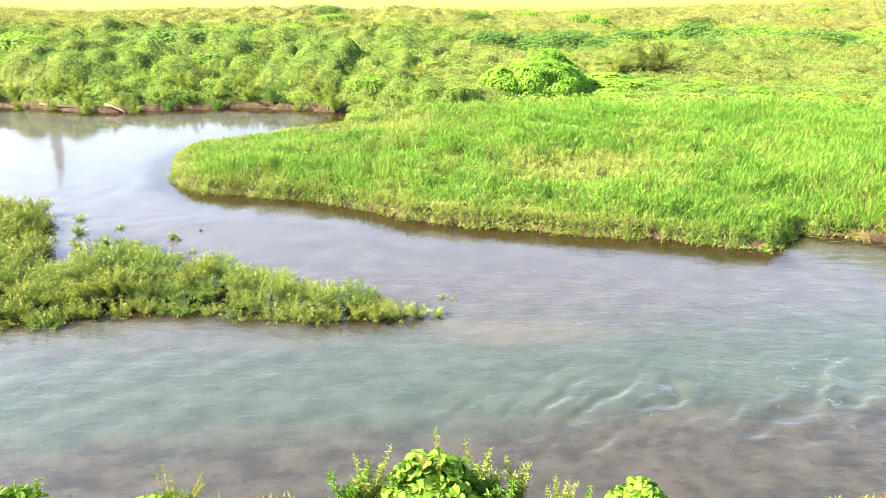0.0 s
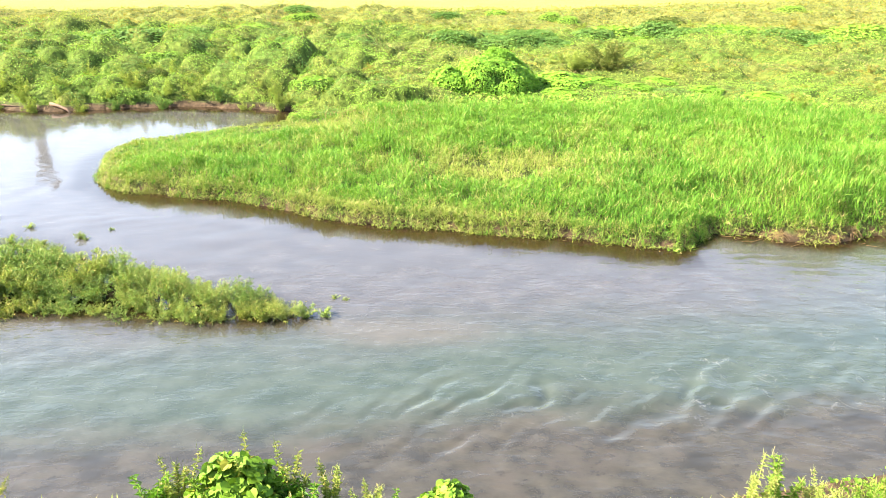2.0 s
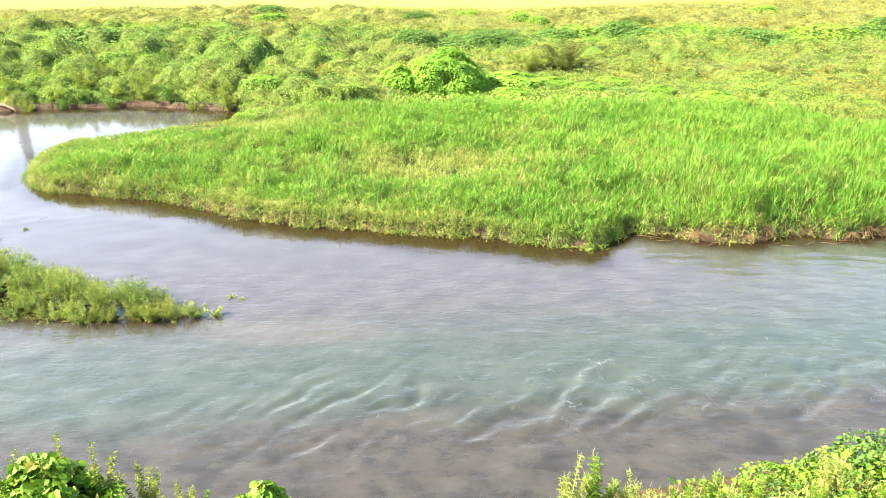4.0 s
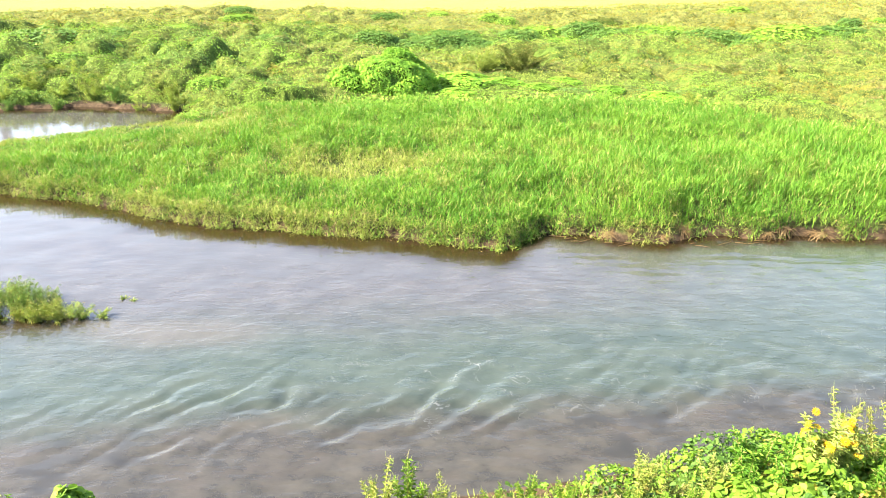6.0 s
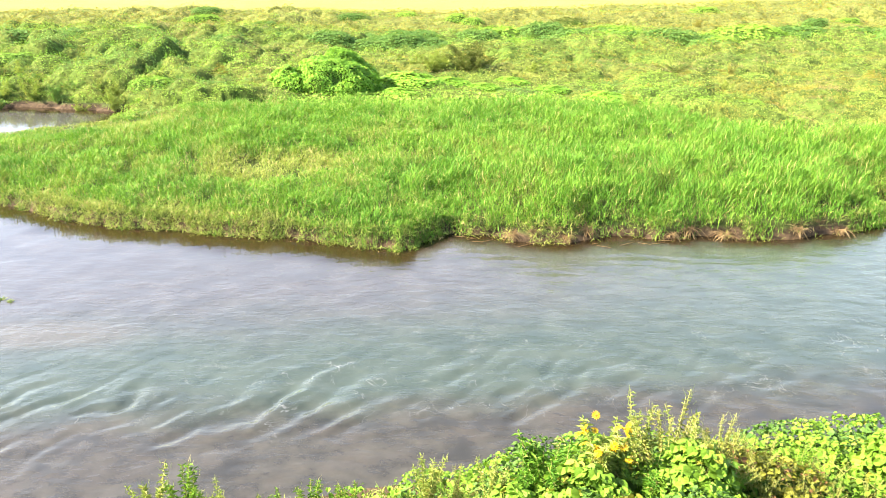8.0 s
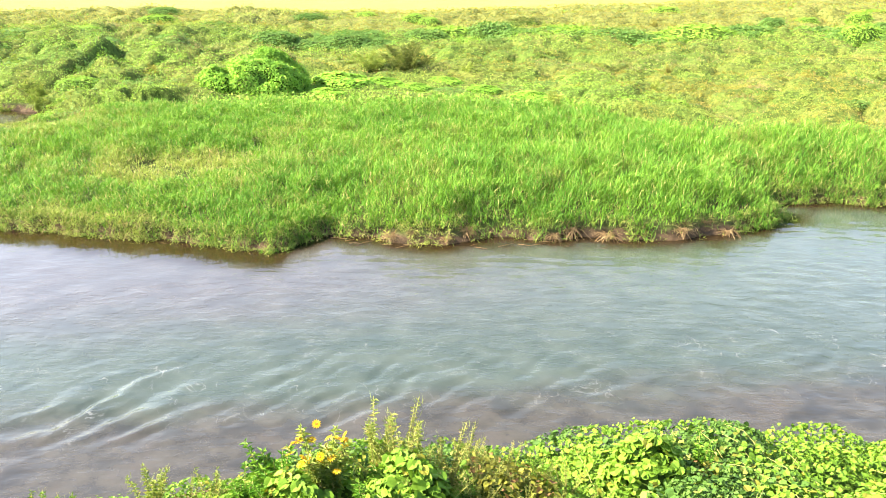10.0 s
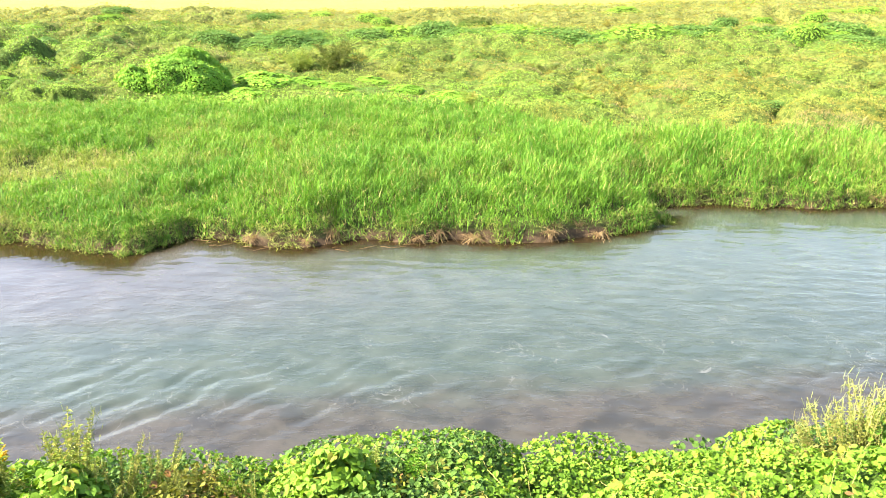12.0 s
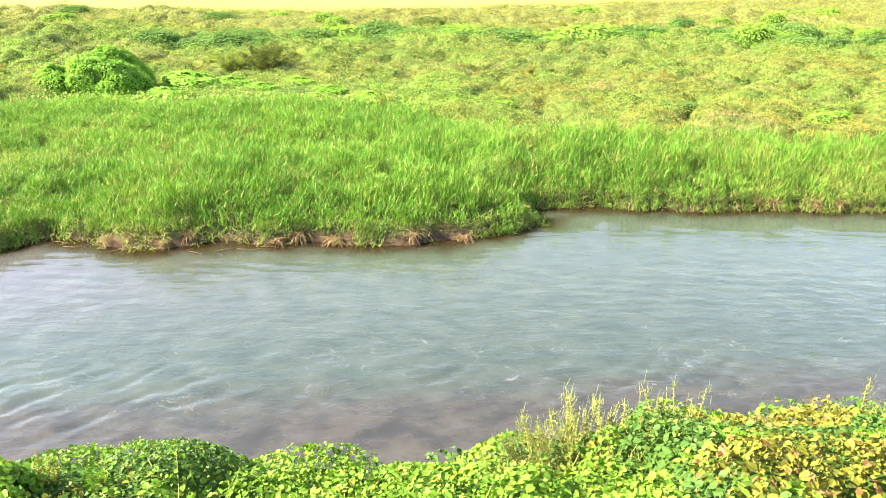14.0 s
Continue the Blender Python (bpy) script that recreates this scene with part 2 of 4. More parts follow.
def fbm(x, y, size, seed=1, octaves=3):
    """Smooth noise from 0 to 1 with features of about that size in metres."""
    total, weight, out = 0.0, 1.0, 0.0
    for k in range(octaves):
        u, v = x / size * 2 ** k, y / size * 2 ** k
        iu, iv = np.floor(u), np.floor(v)
        fu, fv = u - iu, v - iv
        fu, fv = fu * fu * (3 - 2 * fu), fv * fv * (3 - 2 * fv)
        a, b = lattice(iu, iv, seed + k), lattice(iu + 1, iv, seed + k)
        c, d = lattice(iu, iv + 1, seed + k), lattice(iu + 1, iv + 1, seed + k)
        out = out + weight * ((a * (1 - fu) + b * fu) * (1 - fv) + (c * (1 - fu) + d * fu) * fv)
        total += weight
        weight *= 0.5
    return out / total


def domes(x, y, size, seed, wide=1.0, which=False):
    """Rounded lumps of about that size in metres, with creases between them: from 0 to 1. which: each lump's own random number instead."""
    u, v = x / size, y / size
    iu, iv = np.floor(u), np.floor(v)
    best, own = np.zeros(np.shape(x)), np.zeros(np.shape(x))
    for du in (-1, 0, 1):
        for dv in (-1, 0, 1):
            cu, cv = iu + du, iv + dv
            pu, pv = cu + 0.15 + 0.7 * lattice(cu, cv, seed), cv + 0.15 + 0.7 * lattice(cu, cv, seed + 3)
            r = (0.62 + 0.40 * lattice(cu, cv, seed + 6)) * wide
            rise = np.sqrt(np.maximum(0, 1 - ((u - pu) ** 2 + (v - pv) ** 2) / r ** 2)) * (0.55 + 0.45 * lattice(cu, cv, seed + 9))
            if which:
                own = np.where(rise > best, lattice(cu, cv, seed + 12), own)
            best = np.maximum(best, rise)
    return own if which else best


def step(v, low, high):
    t = np.clip((v - low) / (high - low), 0, 1)
    return t * t * (3 - 2 * t)


def mesh_of(name, verts, tris, mat, smooth=False):
    """One mesh from arrays of vertices and triangles."""
    me = bpy.data.meshes.new(name)
    verts, tris = np.asarray(verts, np.float32), np.asarray(tris, np.int32)
    me.vertices.add(len(verts))
    me.vertices.foreach_set("co", verts.ravel())
    me.loops.add(tris.size)
    me.loops.foreach_set("vertex_index", tris.ravel())
    me.polygons.add(len(tris))
    me.polygons.foreach_set("loop_start", np.arange(0, tris.size, 3, dtype=np.int32))
    me.polygons.foreach_set("use_smooth", np.full(len(tris), smooth))
    me.materials.append(mat)
    me.update(calc_edges=True)
    return me


def part(name, me, parent, label=""):
    ob = new(name, me)
    ob.parent = parent
    return tagged(ob, label)


def unit(v):
    return v / np.maximum(np.linalg.norm(v, axis=1, keepdims=True), 1e-9)


def lay(shape, P, along, facing, size):
    """Copies of a small shape (vertices, triangles): its y runs along, its z towards facing; size is n x 3. Vertices and triangles of all."""
    sv, st = shape
    Y = unit(along)
    X = unit(np.cross(Y, facing))
    Z = np.cross(X, Y)
    v = (P[:, None, :] + sv[None, :, 0:1] * (X * size[:, 0:1])[:, None, :] + sv[None, :, 1:2] * (Y * size[:, 1:2])[:, None, :]
         + sv[None, :, 2:3] * (Z * size[:, 2:3])[:, None, :])
    t = st[None] + (np.arange(len(P)) * len(sv))[:, None, None]
    return v.reshape(-1, 3), t.reshape(-1, 3)


def joined(*pieces):
    verts, tris, n = [], [], 0
    for v, t in pieces:
        verts.append(v)
        tris.append(t + n)
        n += len(v)
    return np.concatenate(verts), np.concatenate(tris)


KITE = (np.array([(0, 0, 0), (-1, 0.42, 0.0), (1, 0.42, 0.0), (0, 1, -1.0)], float), np.array([(0, 2, 1), (1, 2, 3)]))
BLADE = (np.array([(-0.8, 0, 0), (0.8, 0, 0), (-1, 0.45, -0.16), (1, 0.45, -0.16), (0, 1, -1.0)], float), np.array([(0, 1, 3), (0, 3, 2), (2, 3, 4)]))
LANCE = (np.array([(0, 0, 0), (-0.5, 0.45, 0.12), (0.5, 0.45, 0.12), (0, 1, -0.25)], float), np.array([(0, 3, 1), (0, 2, 3)]))
# a broad rounded leaf, folded a little along its midrib
BROAD = (np.array([(0, 0.04, -0.05), (-0.34, 0.0, 0.06), (-0.54, 0.36, 0.12), (-0.40, 0.76, 0.06), (0, 1.0, -0.16), (0.40, 0.76, 0.06), (0.54, 0.36, 0.12), (0.34, 0.0, 0.06)], float),
         np.array([(0, 2, 1), (0, 3, 2), (0, 4, 3), (0, 5, 4), (0, 6, 5), (0, 7, 6)]))


def tube(points, radii, sides=5):
    """A tapered stem through points."""
    points = np.asarray(points, float)
    n = len(points)
    run = np.gradient(points, axis=0)
    side = unit(np.cross(run, np.array([[0.31, 0.95, 0.05]])))
    other = unit(np.cross(run, side))
    a = np.arange(sides) * 2 * np.pi / sides
    ring = side[:, None] * np.cos(a)[None, :, None] + other[:, None] * np.sin(a)[None, :, None]
    v = (points[:, None] + ring * np.asarray(radii, float)[:, None, None]).reshape(-1, 3)
    t = []
    for i in range(n - 1):
        for k in range(sides):
            p, q = i * sides + k, i * sides + (k + 1) % sides
            t += [(p, q, q + sides), (p, q + sides, p + sides)]
    v = np.concatenate([v, points[:1], points[-1:]])
    for k in range(sides):
        t += [((k + 1) % sides, k, n * sides), ((n - 1) * sides + k, (n - 1) * sides + (k + 1) % sides, n * sides + 1)]
    return v, np.array(t)


def ways(n, low, high):
    """Random directions whose angle from straight up lies between two bounds, in degrees."""
    a, e = rng.uniform(0, 2 * np.pi, n), np.radians(rng.uniform(low, high, n))
    return np.stack([np.cos(a) * np.sin(e), np.sin(a) * np.sin(e), np.cos(e)], 1)


# ---------------------------------------------------------------- the plan of the banks
FAR_SHORE = [(-400, 40), (-60, 36), (-30, 34.6), (-20.4, 33.9), (-14.8, 32.9), (-9.3, 34.1), (-4.2, 33.3), (-4.2, 30.5), (-7.4, 28.4), (-9.1, 27.2), (-9.4, 25.3),
             (-8.6, 23.0), (-7.4, 22.0), (-4.1, 21.55), (-1.9, 20.65), (-0.9, 19.85), (1.8, 19.25), (5.3, 18.55), (8.4, 17.75), (8.9, 18.3), (9.7, 19.0), (12.8, 18.35),
             (14.2, 18.85), (17.6, 18.75), (20.4, 19.1), (22.3, 20.3), (21.8, 21.0), (22.2, 21.75), (27.2, 21.5), (34, 21.6), (60, 22.5), (400, 24)]
ISLAND = [(-16, 12.2), (-9.2, 13.5), (-8.2, 13.9), (-6.7, 14.35), (-4.6, 14.1), (-2.1, 13.95), (-0.9, 14.0), (-0.7, 14.3), (-2.3, 14.85), (-3.9, 15.5), (-5.5, 16.3),
          (-6.8, 17.0), (-8.2, 17.9), (-9.0, 18.1), (-8.3, 16.6), (-8.7, 15.4), (-9.6, 15.3), (-10.1, 16.6), (-10.8, 18.2), (-11.4, 19.6), (-13.5, 20.6), (-18, 20.5), (-30, 18), (-30, 12)]


def inside(x, y, outline):
    hit = np.zeros(np.shape(x), bool)
    for (x0, y0), (x1, y1) in zip(outline, outline[1:] + outline[:1]):
        cut = (y0 > y) != (y1 > y)
        hit ^= cut & (x < (x1 - x0) * (y - y0) / ((y1 - y0) or 1e-9) + x0)
    return hit


def reach(x, y, outline):
    """Distance to an outline: positive inside."""
    d = np.full(np.shape(x), 1e9)
    for (x0, y0), (x1, y1) in zip(outline, outline[1:] + outline[:1]):
        dx, dy = x1 - x0, y1 - y0
        t = np.clip(((x - x0) * dx + (y - y0) * dy) / (dx * dx + dy * dy), 0, 1)
        d = np.minimum(d, np.hypot(x - x0 - t * dx, y - y0 - t * dy))
    return np.where(inside(x, y, outline), d, -d)


FAR_LAND = FAR_SHORE + [(400, 900), (-400, 900)]


def ragged(x, y):
    return (fbm(x, y, 0.9, 31, 3) - 0.5) * 0.55


def far_depth(x, y):
    return reach(x, y, FAR_LAND) + ragged(x, y)


def island_depth(x, y):
    return reach(x, y, ISLAND) + ragged(x, y) * 0.8


def near_shore(x):
    """The y of the water's edge on the camera's side."""
    return 8.10 + 1.55 * step(x, 4, 15) + 0.25 * (fbm(x, x * 0, 2.5, 5) - 0.5)


def near_depth(x, y):
    return near_shore(x) - y


def ground_z(x, y):
    f, i, n = far_depth(x, y), island_depth(x, y), near_depth(x, y)
    far = -0.7 + 0.55 * step(f, -1.6, -0.12) + 0.38 * step(f, -0.14, 0.10) + 0.22 * step(f, 0.2, 5.0) + 0.3 * step(f, 8, 40)
    far = far + (fbm(x, y, 3.0, 11) - 0.5) * 0.35 * step(f, 0.3, 3.0)
    isl = -0.7 + 0.73 * step(i, -0.9, 0.6)
    near = -0.7 + 0.72 * step(n, -3.0, 0.0) + np.clip(n, 0, 9.3) * 0.58
    z = np.maximum(np.maximum(far, isl), near)
    return z


# ---------------------------------------------------------------- ground and water
def sheet(name, xs, ys, height, mat, smooth=True):
    gx, gy = np.meshgrid(xs, ys)
    v = np.stack([gx.ravel(), gy.ravel(), height(gx.ravel(), gy.ravel())], 1)
    w = len(xs)
    a = (np.arange(len(ys) - 1)[:, None] * w + np.arange(w - 1)[None]).ravel()
    t = np.concatenate([np.stack([a, a + 1, a + w + 1], 1), np.stack([a, a + w + 1, a + w], 1)])
    return new(name, mesh_of(name, v, t, mat, smooth))


def graded(*spans):
    """Grid lines: (from, to, step) after one another."""
    return np.concatenate([np.arange(a, b, s) for a, b, s in spans] + [[spans[-1][1]]])


ground = sheet("ground", graded((-1500, -100, 200), (-100, -20, 4), (-20, 38, 0.4), (38, 120, 4), (120, 1500, 200)),
               graded((-600, -60, 90), (-60, -4, 3), (-4, 6, 0.5), (6, 11, 0.25), (11, 17, 0.5), (17, 23, 0.2), (23, 36, 0.35), (36, 90, 1.0), (90, 240, 10), (240, 3000, 300)), ground_z, GROUND)
tagged(ground, "silty floodplain ground with green litter and bare mud banks", "ground", kind="structure")


def wave_z(x, y):
    """Standing waves of the riffle, ripples under the far bank, a slight swell elsewhere."""
    riffle = np.exp(-((y - 10.9 - 0.10 * (x - 5)) / 1.1) ** 2) * step(x, -1.5, 3.5) * (1 - 0.65 * step(x, 8, 14))
    phase = (x * 0.80 - y * 0.95) * 2 * np.pi / 0.66 + 10.0 * fbm(x, y, 1.1, 21) + 1.2 * y
    crisp = np.sin(phase) + 0.45 * np.sin(1.9 * phase + 5 * fbm(x, y, 0.8, 27)) + 0.3 * np.cos(2 * phase)
    waves = 0.029 * riffle * crisp * step(fbm(x, y, 0.8, 22), 0.30, 0.65)
    left = np.exp(-((y - 11.5) / 1.6) ** 2) * (1 - step(x, -3, 3))
    waves += 0.005 * left * np.sin((x * 0.6 - y * 0.8) * 2 * np.pi / 0.9 + 6 * fbm(x, y, 1.3, 23))
    bank = step(x, 8.5, 11) * step(y, 13.5, 16.2)
    waves += 0.008 * bank * np.sin((y + 0.10 * x) * 2 * np.pi / 0.40 + 9 * fbm(x, y, 1.2, 24)) * step(fbm(x, y, 1.0, 28), 0.25, 0.7)
    inlet = step(-x, 2, 6) * np.exp(-((y - 22.5) / 2.5) ** 2)
    waves += 0.006 * inlet * np.sin((y * 0.9 - 0.4 * x) * 2 * np.pi / 0.55 + 5 * fbm(x, y, 1.8, 25))
    return waves + 0.02 * (fbm(x, y, 0.7, 26) - 0.5) * (1 - step(y, 20, 26)) + 0.0


water = sheet("water", graded((-400, -20, 20), (-20, -2, 0.2), (-2, 16, 0.1), (16, 40, 0.2), (40, 400, 20)), graded((7.5, 9, 0.15), (9, 13.5, 0.08), (13.5, 20, 0.12), (20, 40, 0.5)), wave_z, WATER)
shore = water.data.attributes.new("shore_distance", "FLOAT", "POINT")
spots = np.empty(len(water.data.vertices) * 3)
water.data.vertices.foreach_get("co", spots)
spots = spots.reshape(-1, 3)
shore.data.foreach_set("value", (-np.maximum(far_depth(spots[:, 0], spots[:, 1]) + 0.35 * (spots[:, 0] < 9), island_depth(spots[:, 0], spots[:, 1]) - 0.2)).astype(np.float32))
tagged(water, "rippled grey-green river water over brown gravel shoals", "water", kind="structure")

# ---------------------------------------------------------------- grass and weeds in bulk
def tussocks(x, y, height, blades, lean=(8, 55), width=0.016, spread=0.10, bend=(0.15, 0.6), base=None):
    """Blades that fan out from tussocks at x, y; height: each tussock's own."""
    n = len(x) * blades
    k = np.repeat(np.arange(len(x)), blades)
    a, r = rng.uniform(0, 2 * np.pi, n), spread * np.sqrt(rng.uniform(0, 1, n))
    P = np.stack([x[k] + r * np.cos(a), y[k] + r * np.sin(a), np.zeros(n)], 1)
    P[:, 2] = (ground_z(P[:, 0], P[:, 1]) if base is None else base[k]) - 0.04
    d = ways(n, *lean)
    long = height[k] * rng.uniform(0.6, 1.15, n)
    face = np.stack([-d[:, 0] * d[:, 2], -d[:, 1] * d[:, 2], 1 - d[:, 2] ** 2], 1) + rng.normal(0, 0.25, (n, 3))
    size = np.stack([width * rng.uniform(0.6, 1.4, n), long, long * rng.uniform(*bend, n)], 1)
    return lay(BLADE, P, d, face, size)


def stuff(name, pieces, mat, label, category):
    return tagged(new(name, mesh_of(name, *pieces, mat)), label, category, kind="stuff")


def scatter(n, x0, x1, y0, y1):
    return rng.uniform(x0, x1, n), rng.uniform(y0, y1, n)


def reeds(x, y, tall, count, lean=(3, 58), width=0.0085, long=(0.11, 0.27)):
    """Stalks with strap leaves that leave them at all heights and arch over."""
    n = len(x) * count
    k = np.repeat(np.arange(len(x)), count)
    P = np.stack([x[k] + rng.normal(0, 0.055, n), y[k] + rng.normal(0, 0.055, n), np.zeros(n)], 1)
    u = 0.22 + 0.78 * rng.uniform(0, 1, n) ** 0.7
    P[:, 2] = ground_z(P[:, 0], P[:, 1]) - 0.05 + u * tall[k] * 0.72
    d = ways(n, *lean)
    face = np.stack([-d[:, 0] * d[:, 2], -d[:, 1] * d[:, 2], 1 - d[:, 2] ** 2], 1) + rng.normal(0, 0.3, (n, 3))
    s = rng.uniform(*long, n) * (0.6 + 0.4 * tall[k] / 0.8)
    return lay(KITE, P, d, face, np.stack([width * rng.uniform(0.6, 1.4, n), s, s * rng.uniform(0.1, 0.5, n)], 1))


def reed_zone(x, y):
    """The low spit, where reeds rule."""
    right = step(x, 17, 23)
    return y < (31.0 + 2 * fbm(x, y, 3, 40) - 1) * (1 - right) + (24.4 + 1.8 * fbm(x, y, 4, 41)) * right


# reeds on the low spit: dense and knee to hip high, shorter and paler on its bald patch
x, y = scatter(95000, -10, 37, 17.2, 32.5)
f = far_depth(x, y)
bald = np.exp(-((x - 4.2) / 3.2) ** 2 - ((y - 22.8) / 1.8) ** 2) + 0.9 * np.exp(-((x + 3.0) / 2.5) ** 2 - ((y - 28.5) / 1.3) ** 2)
keep = (f > np.where((x > 9.6) & (x < 20.6), -0.08 + 0.20 * step(fbm(x, y, 1.3, 47), 0.5, 0.6), -0.17)) & reed_zone(x, y)
keep &= rng.uniform(0, 1, len(x)) > 0.40 * bald + 0.25 * step(y, 26, 31) + 0.55 * step(0.5 - fbm(x, y, 0.7, 45), 0.0, 0.2)
x, y, f, bald = x[keep], y[keep], f[keep], bald[keep]
tall = (0.30 + 0.42 * fbm(x, y, 2.4, 42) + 0.78 * (domes(x, y, 0.75, 43) - 0.28)) * (1 - 0.42 * bald) * (0.52 + 0.48 * step(f, 0, 1.5))
tall = tall * (1 + 0.50 * step(x, 9, 13) * step(f, 0.1, 0.5) * (1 - step(f, 3, 6)))
low = (1 - step(x, -3, 1)) * step(y, 23, 25)
tall = tall * (1 - low * (1 - (0.20 + 0.60 * step(f, 1.2, 5.0))))
pale = (fbm(x, y, 1.4, 44) + 0.45 * bald + 0.22 * (f < 0.4) * (x < 9) + 0.12 * (1 - step(x, -4, 6)) + rng.uniform(-0.25, 0.25, len(x))) > 0.68
high = ~pale & (x + rng.normal(0, 1.5, len(x)) > 9.5)
short = ~pale & ~high
stuff("reed_grass", joined(reeds(x[short], y[short], tall[short], 12), reeds(x[high], y[high], tall[high] * 1.08, 11, (2, 42), 0.0080, (0.13, 0.29))), REED, "dense bright green reed grass covering the low river spit", "reed grass")
stuff("sedge_grass", reeds(x[pale], y[pale], tall[pale] * 0.9, 12, (8, 72), 0.0075), SEDGE, "pale yellow-green sedge grass mixed into the reeds", "sedge grass")


# the wide field behind: plants as thick as the eye can tell apart, larger further off
def back_field(n, near, far):
    u = rng.uniform(1 / far, 1 / near, n)
    y = 1 / u
    half = 0.66 * y + 3
    x = rng.uniform(0, 1, n) * (20 + 2 * half) - half
    return x, y


def field_end(x, y):
    """1 where the plants have given way to the pale flat meadow, 0 nearer."""
    return step(y + 0.12 * (10 - x) - 0.25 * np.maximum(x - 12, 0), 66, 75)


def hummock(x, y):
    """Height of the plants over the field's ground."""
    left = 1 - step(x, -4, 2)
    lumps = fbm(x, y, 3.2, 51, 2)
    small = domes(x, y, 1.5, 52, 0.74) ** 0.75 * (0.35 + 0.95 * fbm(x, y, 2.7, 60, 2))
    h = 0.06 + 0.30 * step(lumps, 0.3, 0.75) + (0.62 + 0.48 * (1 - step(x, -1, 7))) * small + 0.22 * domes(x, y, 0.6, 62, 0.8)
    h = h + 0.6 * left * step(y, 34, 36) * step(fbm(x, y, 1.9, 59, 2), 0.35, 0.7)
    h = h + 0.75 * np.exp(-((y - 47.5 - 0.05 * x) / 2.6) ** 2) * step(x, -2, 10) * fbm(x, y, 2.0, 53)
    h = h + 0.45 * np.exp(-((y - 63) / 3.0) ** 2) * fbm(x, y, 4.0, 54)
    h = h * (1 - 0.45 * step(y, 51, 56) * (1 - step(x, 4, 20) * np.exp(-((y - 63) / 3.0) ** 2)))
    h = np.maximum(h, 0.1) * (1 - 0.8 * np.exp(-((x - 5.2) / 3.6) ** 2 - ((y - 32.2) / 1.9) ** 2))
    carpet = step(x, 0.5, 4) * (1 - step(x, 17, 22)) * step(y, 29, 31) * (1 - step(y, 36, 40))
    return h * (1 - 0.55 * carpet) * (1 - field_end(x, y)) * (0.45 + 0.55 * step(far_depth(x, y), 0.2, 1.6))


def vine_share(x, y):
    """Where creepers rule (1) and where yellowing weeds do (0)."""
    carpet = step(x, 4, 8) * (1 - step(x, 18, 25)) * step(y, 29.5, 31) * (1 - step(y, 35, 38.5))
    left = (1 - step(x, -1, 5)) * (1 - step(y, 41, 52)) * 0.75
    hedge = np.exp(-((y - 47 - 0.05 * x) / 3.0) ** 2) * step(x, -2, 8)
    return np.clip(np.maximum(np.maximum(carpet, left), hedge) + 0.7 * (fbm(x, y, 4.5, 55) - 0.5) + 0.5 * (domes(x, y, 1.5, 52, 0.74, True) - 0.5), 0, 1)


x, y = back_field(600000, 24.0, 92)
f = far_depth(x, y)
keep = (f > 0.0) & ~reed_zone(x, y + 0.7) & ~((f < 0.9) & (x < -13.5) & (rng.uniform(0, 1, len(x)) < 0.8))
x, y, f = x[keep], y[keep], f[keep]
keep = rng.uniform(0, 1, len(x)) > field_end(x, y)
x, y = x[keep], y[keep]
scale, h, share = y / 33.0, hummock(x, y), vine_share(x, y)
slope = np.stack([-(hummock(x + 0.2, y) - h) / 0.2, -(hummock(x, y + 0.2) - h) / 0.2, np.ones(len(x))], 1)
h = h * np.where(reed_zone(x, y - 0.6), 0.45, 1.0)
P = np.stack([x, y, ground_z(x, y) + h * np.where(rng.uniform(0, 1, len(x)) < 0.65, rng.uniform(0.88, 1.10, len(x)), rng.uniform(0.35, 1.0, len(x)))], 1)
# added sheet for the mass under the leaves: blocks light, darker in colour
def undergrowth_z(gx, gy):
    z = ground_z(gx, gy)
    thick = 0.90 * hummock(gx, gy) - 0.3 * field_end(gx, gy)
    thick = thick * np.where(reed_zone(gx, gy - 1.0), 0.3, 1.0)
    return np.where(reed_zone(gx, gy + 0.2) | (far_depth(gx, gy) < 0.35), z - 0.3, z + thick)


under = sheet("undergrowth", graded((-52, -28, 0.5), (-28, 50, 0.24), (50, 76, 0.5)), graded((24, 46, 0.22), (46, 92, 0.4)), undergrowth_z, UNDER)
tagged(under, "added sheet under the field plants that blocks light, its gaps painted dark as shade", "undergrowth", kind="stuff")
vine = rng.uniform(0, 1, len(x)) < share
tan = ~vine & ((rng.uniform(0, 1, len(x)) < 0.12 * step(y, 52, 58)) | (fbm(x, y, 3.0, 56) > 0.63) | (np.exp(-((y - 41.5) / 1.6) ** 2 - ((x - 2) / 7) ** 2) > 0.45)) & (rng.uniform(0, 1, len(x)) < 0.75)
weed = ~vine & ~tan


DIAMOND = (np.array([(0, 0, 0), (-0.5, 0.42, 0.1), (0.5, 0.42, 0.1), (0, 1.0, -0.08)], float), np.array([(0, 3, 1), (0, 2, 3)]))


def leaves(P, slope, size, tilt=0.55, shape=BROAD, long=1.0):
    n = len(P)
    face = unit(slope) + rng.normal(0, tilt, (n, 3))
    a = rng.uniform(0, 2 * np.pi, n)
    along = np.stack([np.cos(a), np.sin(a), -0.35 + 0 * a], 1)
    s = size * rng.uniform(0.65, 1.3, n)
    return lay(shape, P, along, face, np.stack([s, s * long, s], 1))


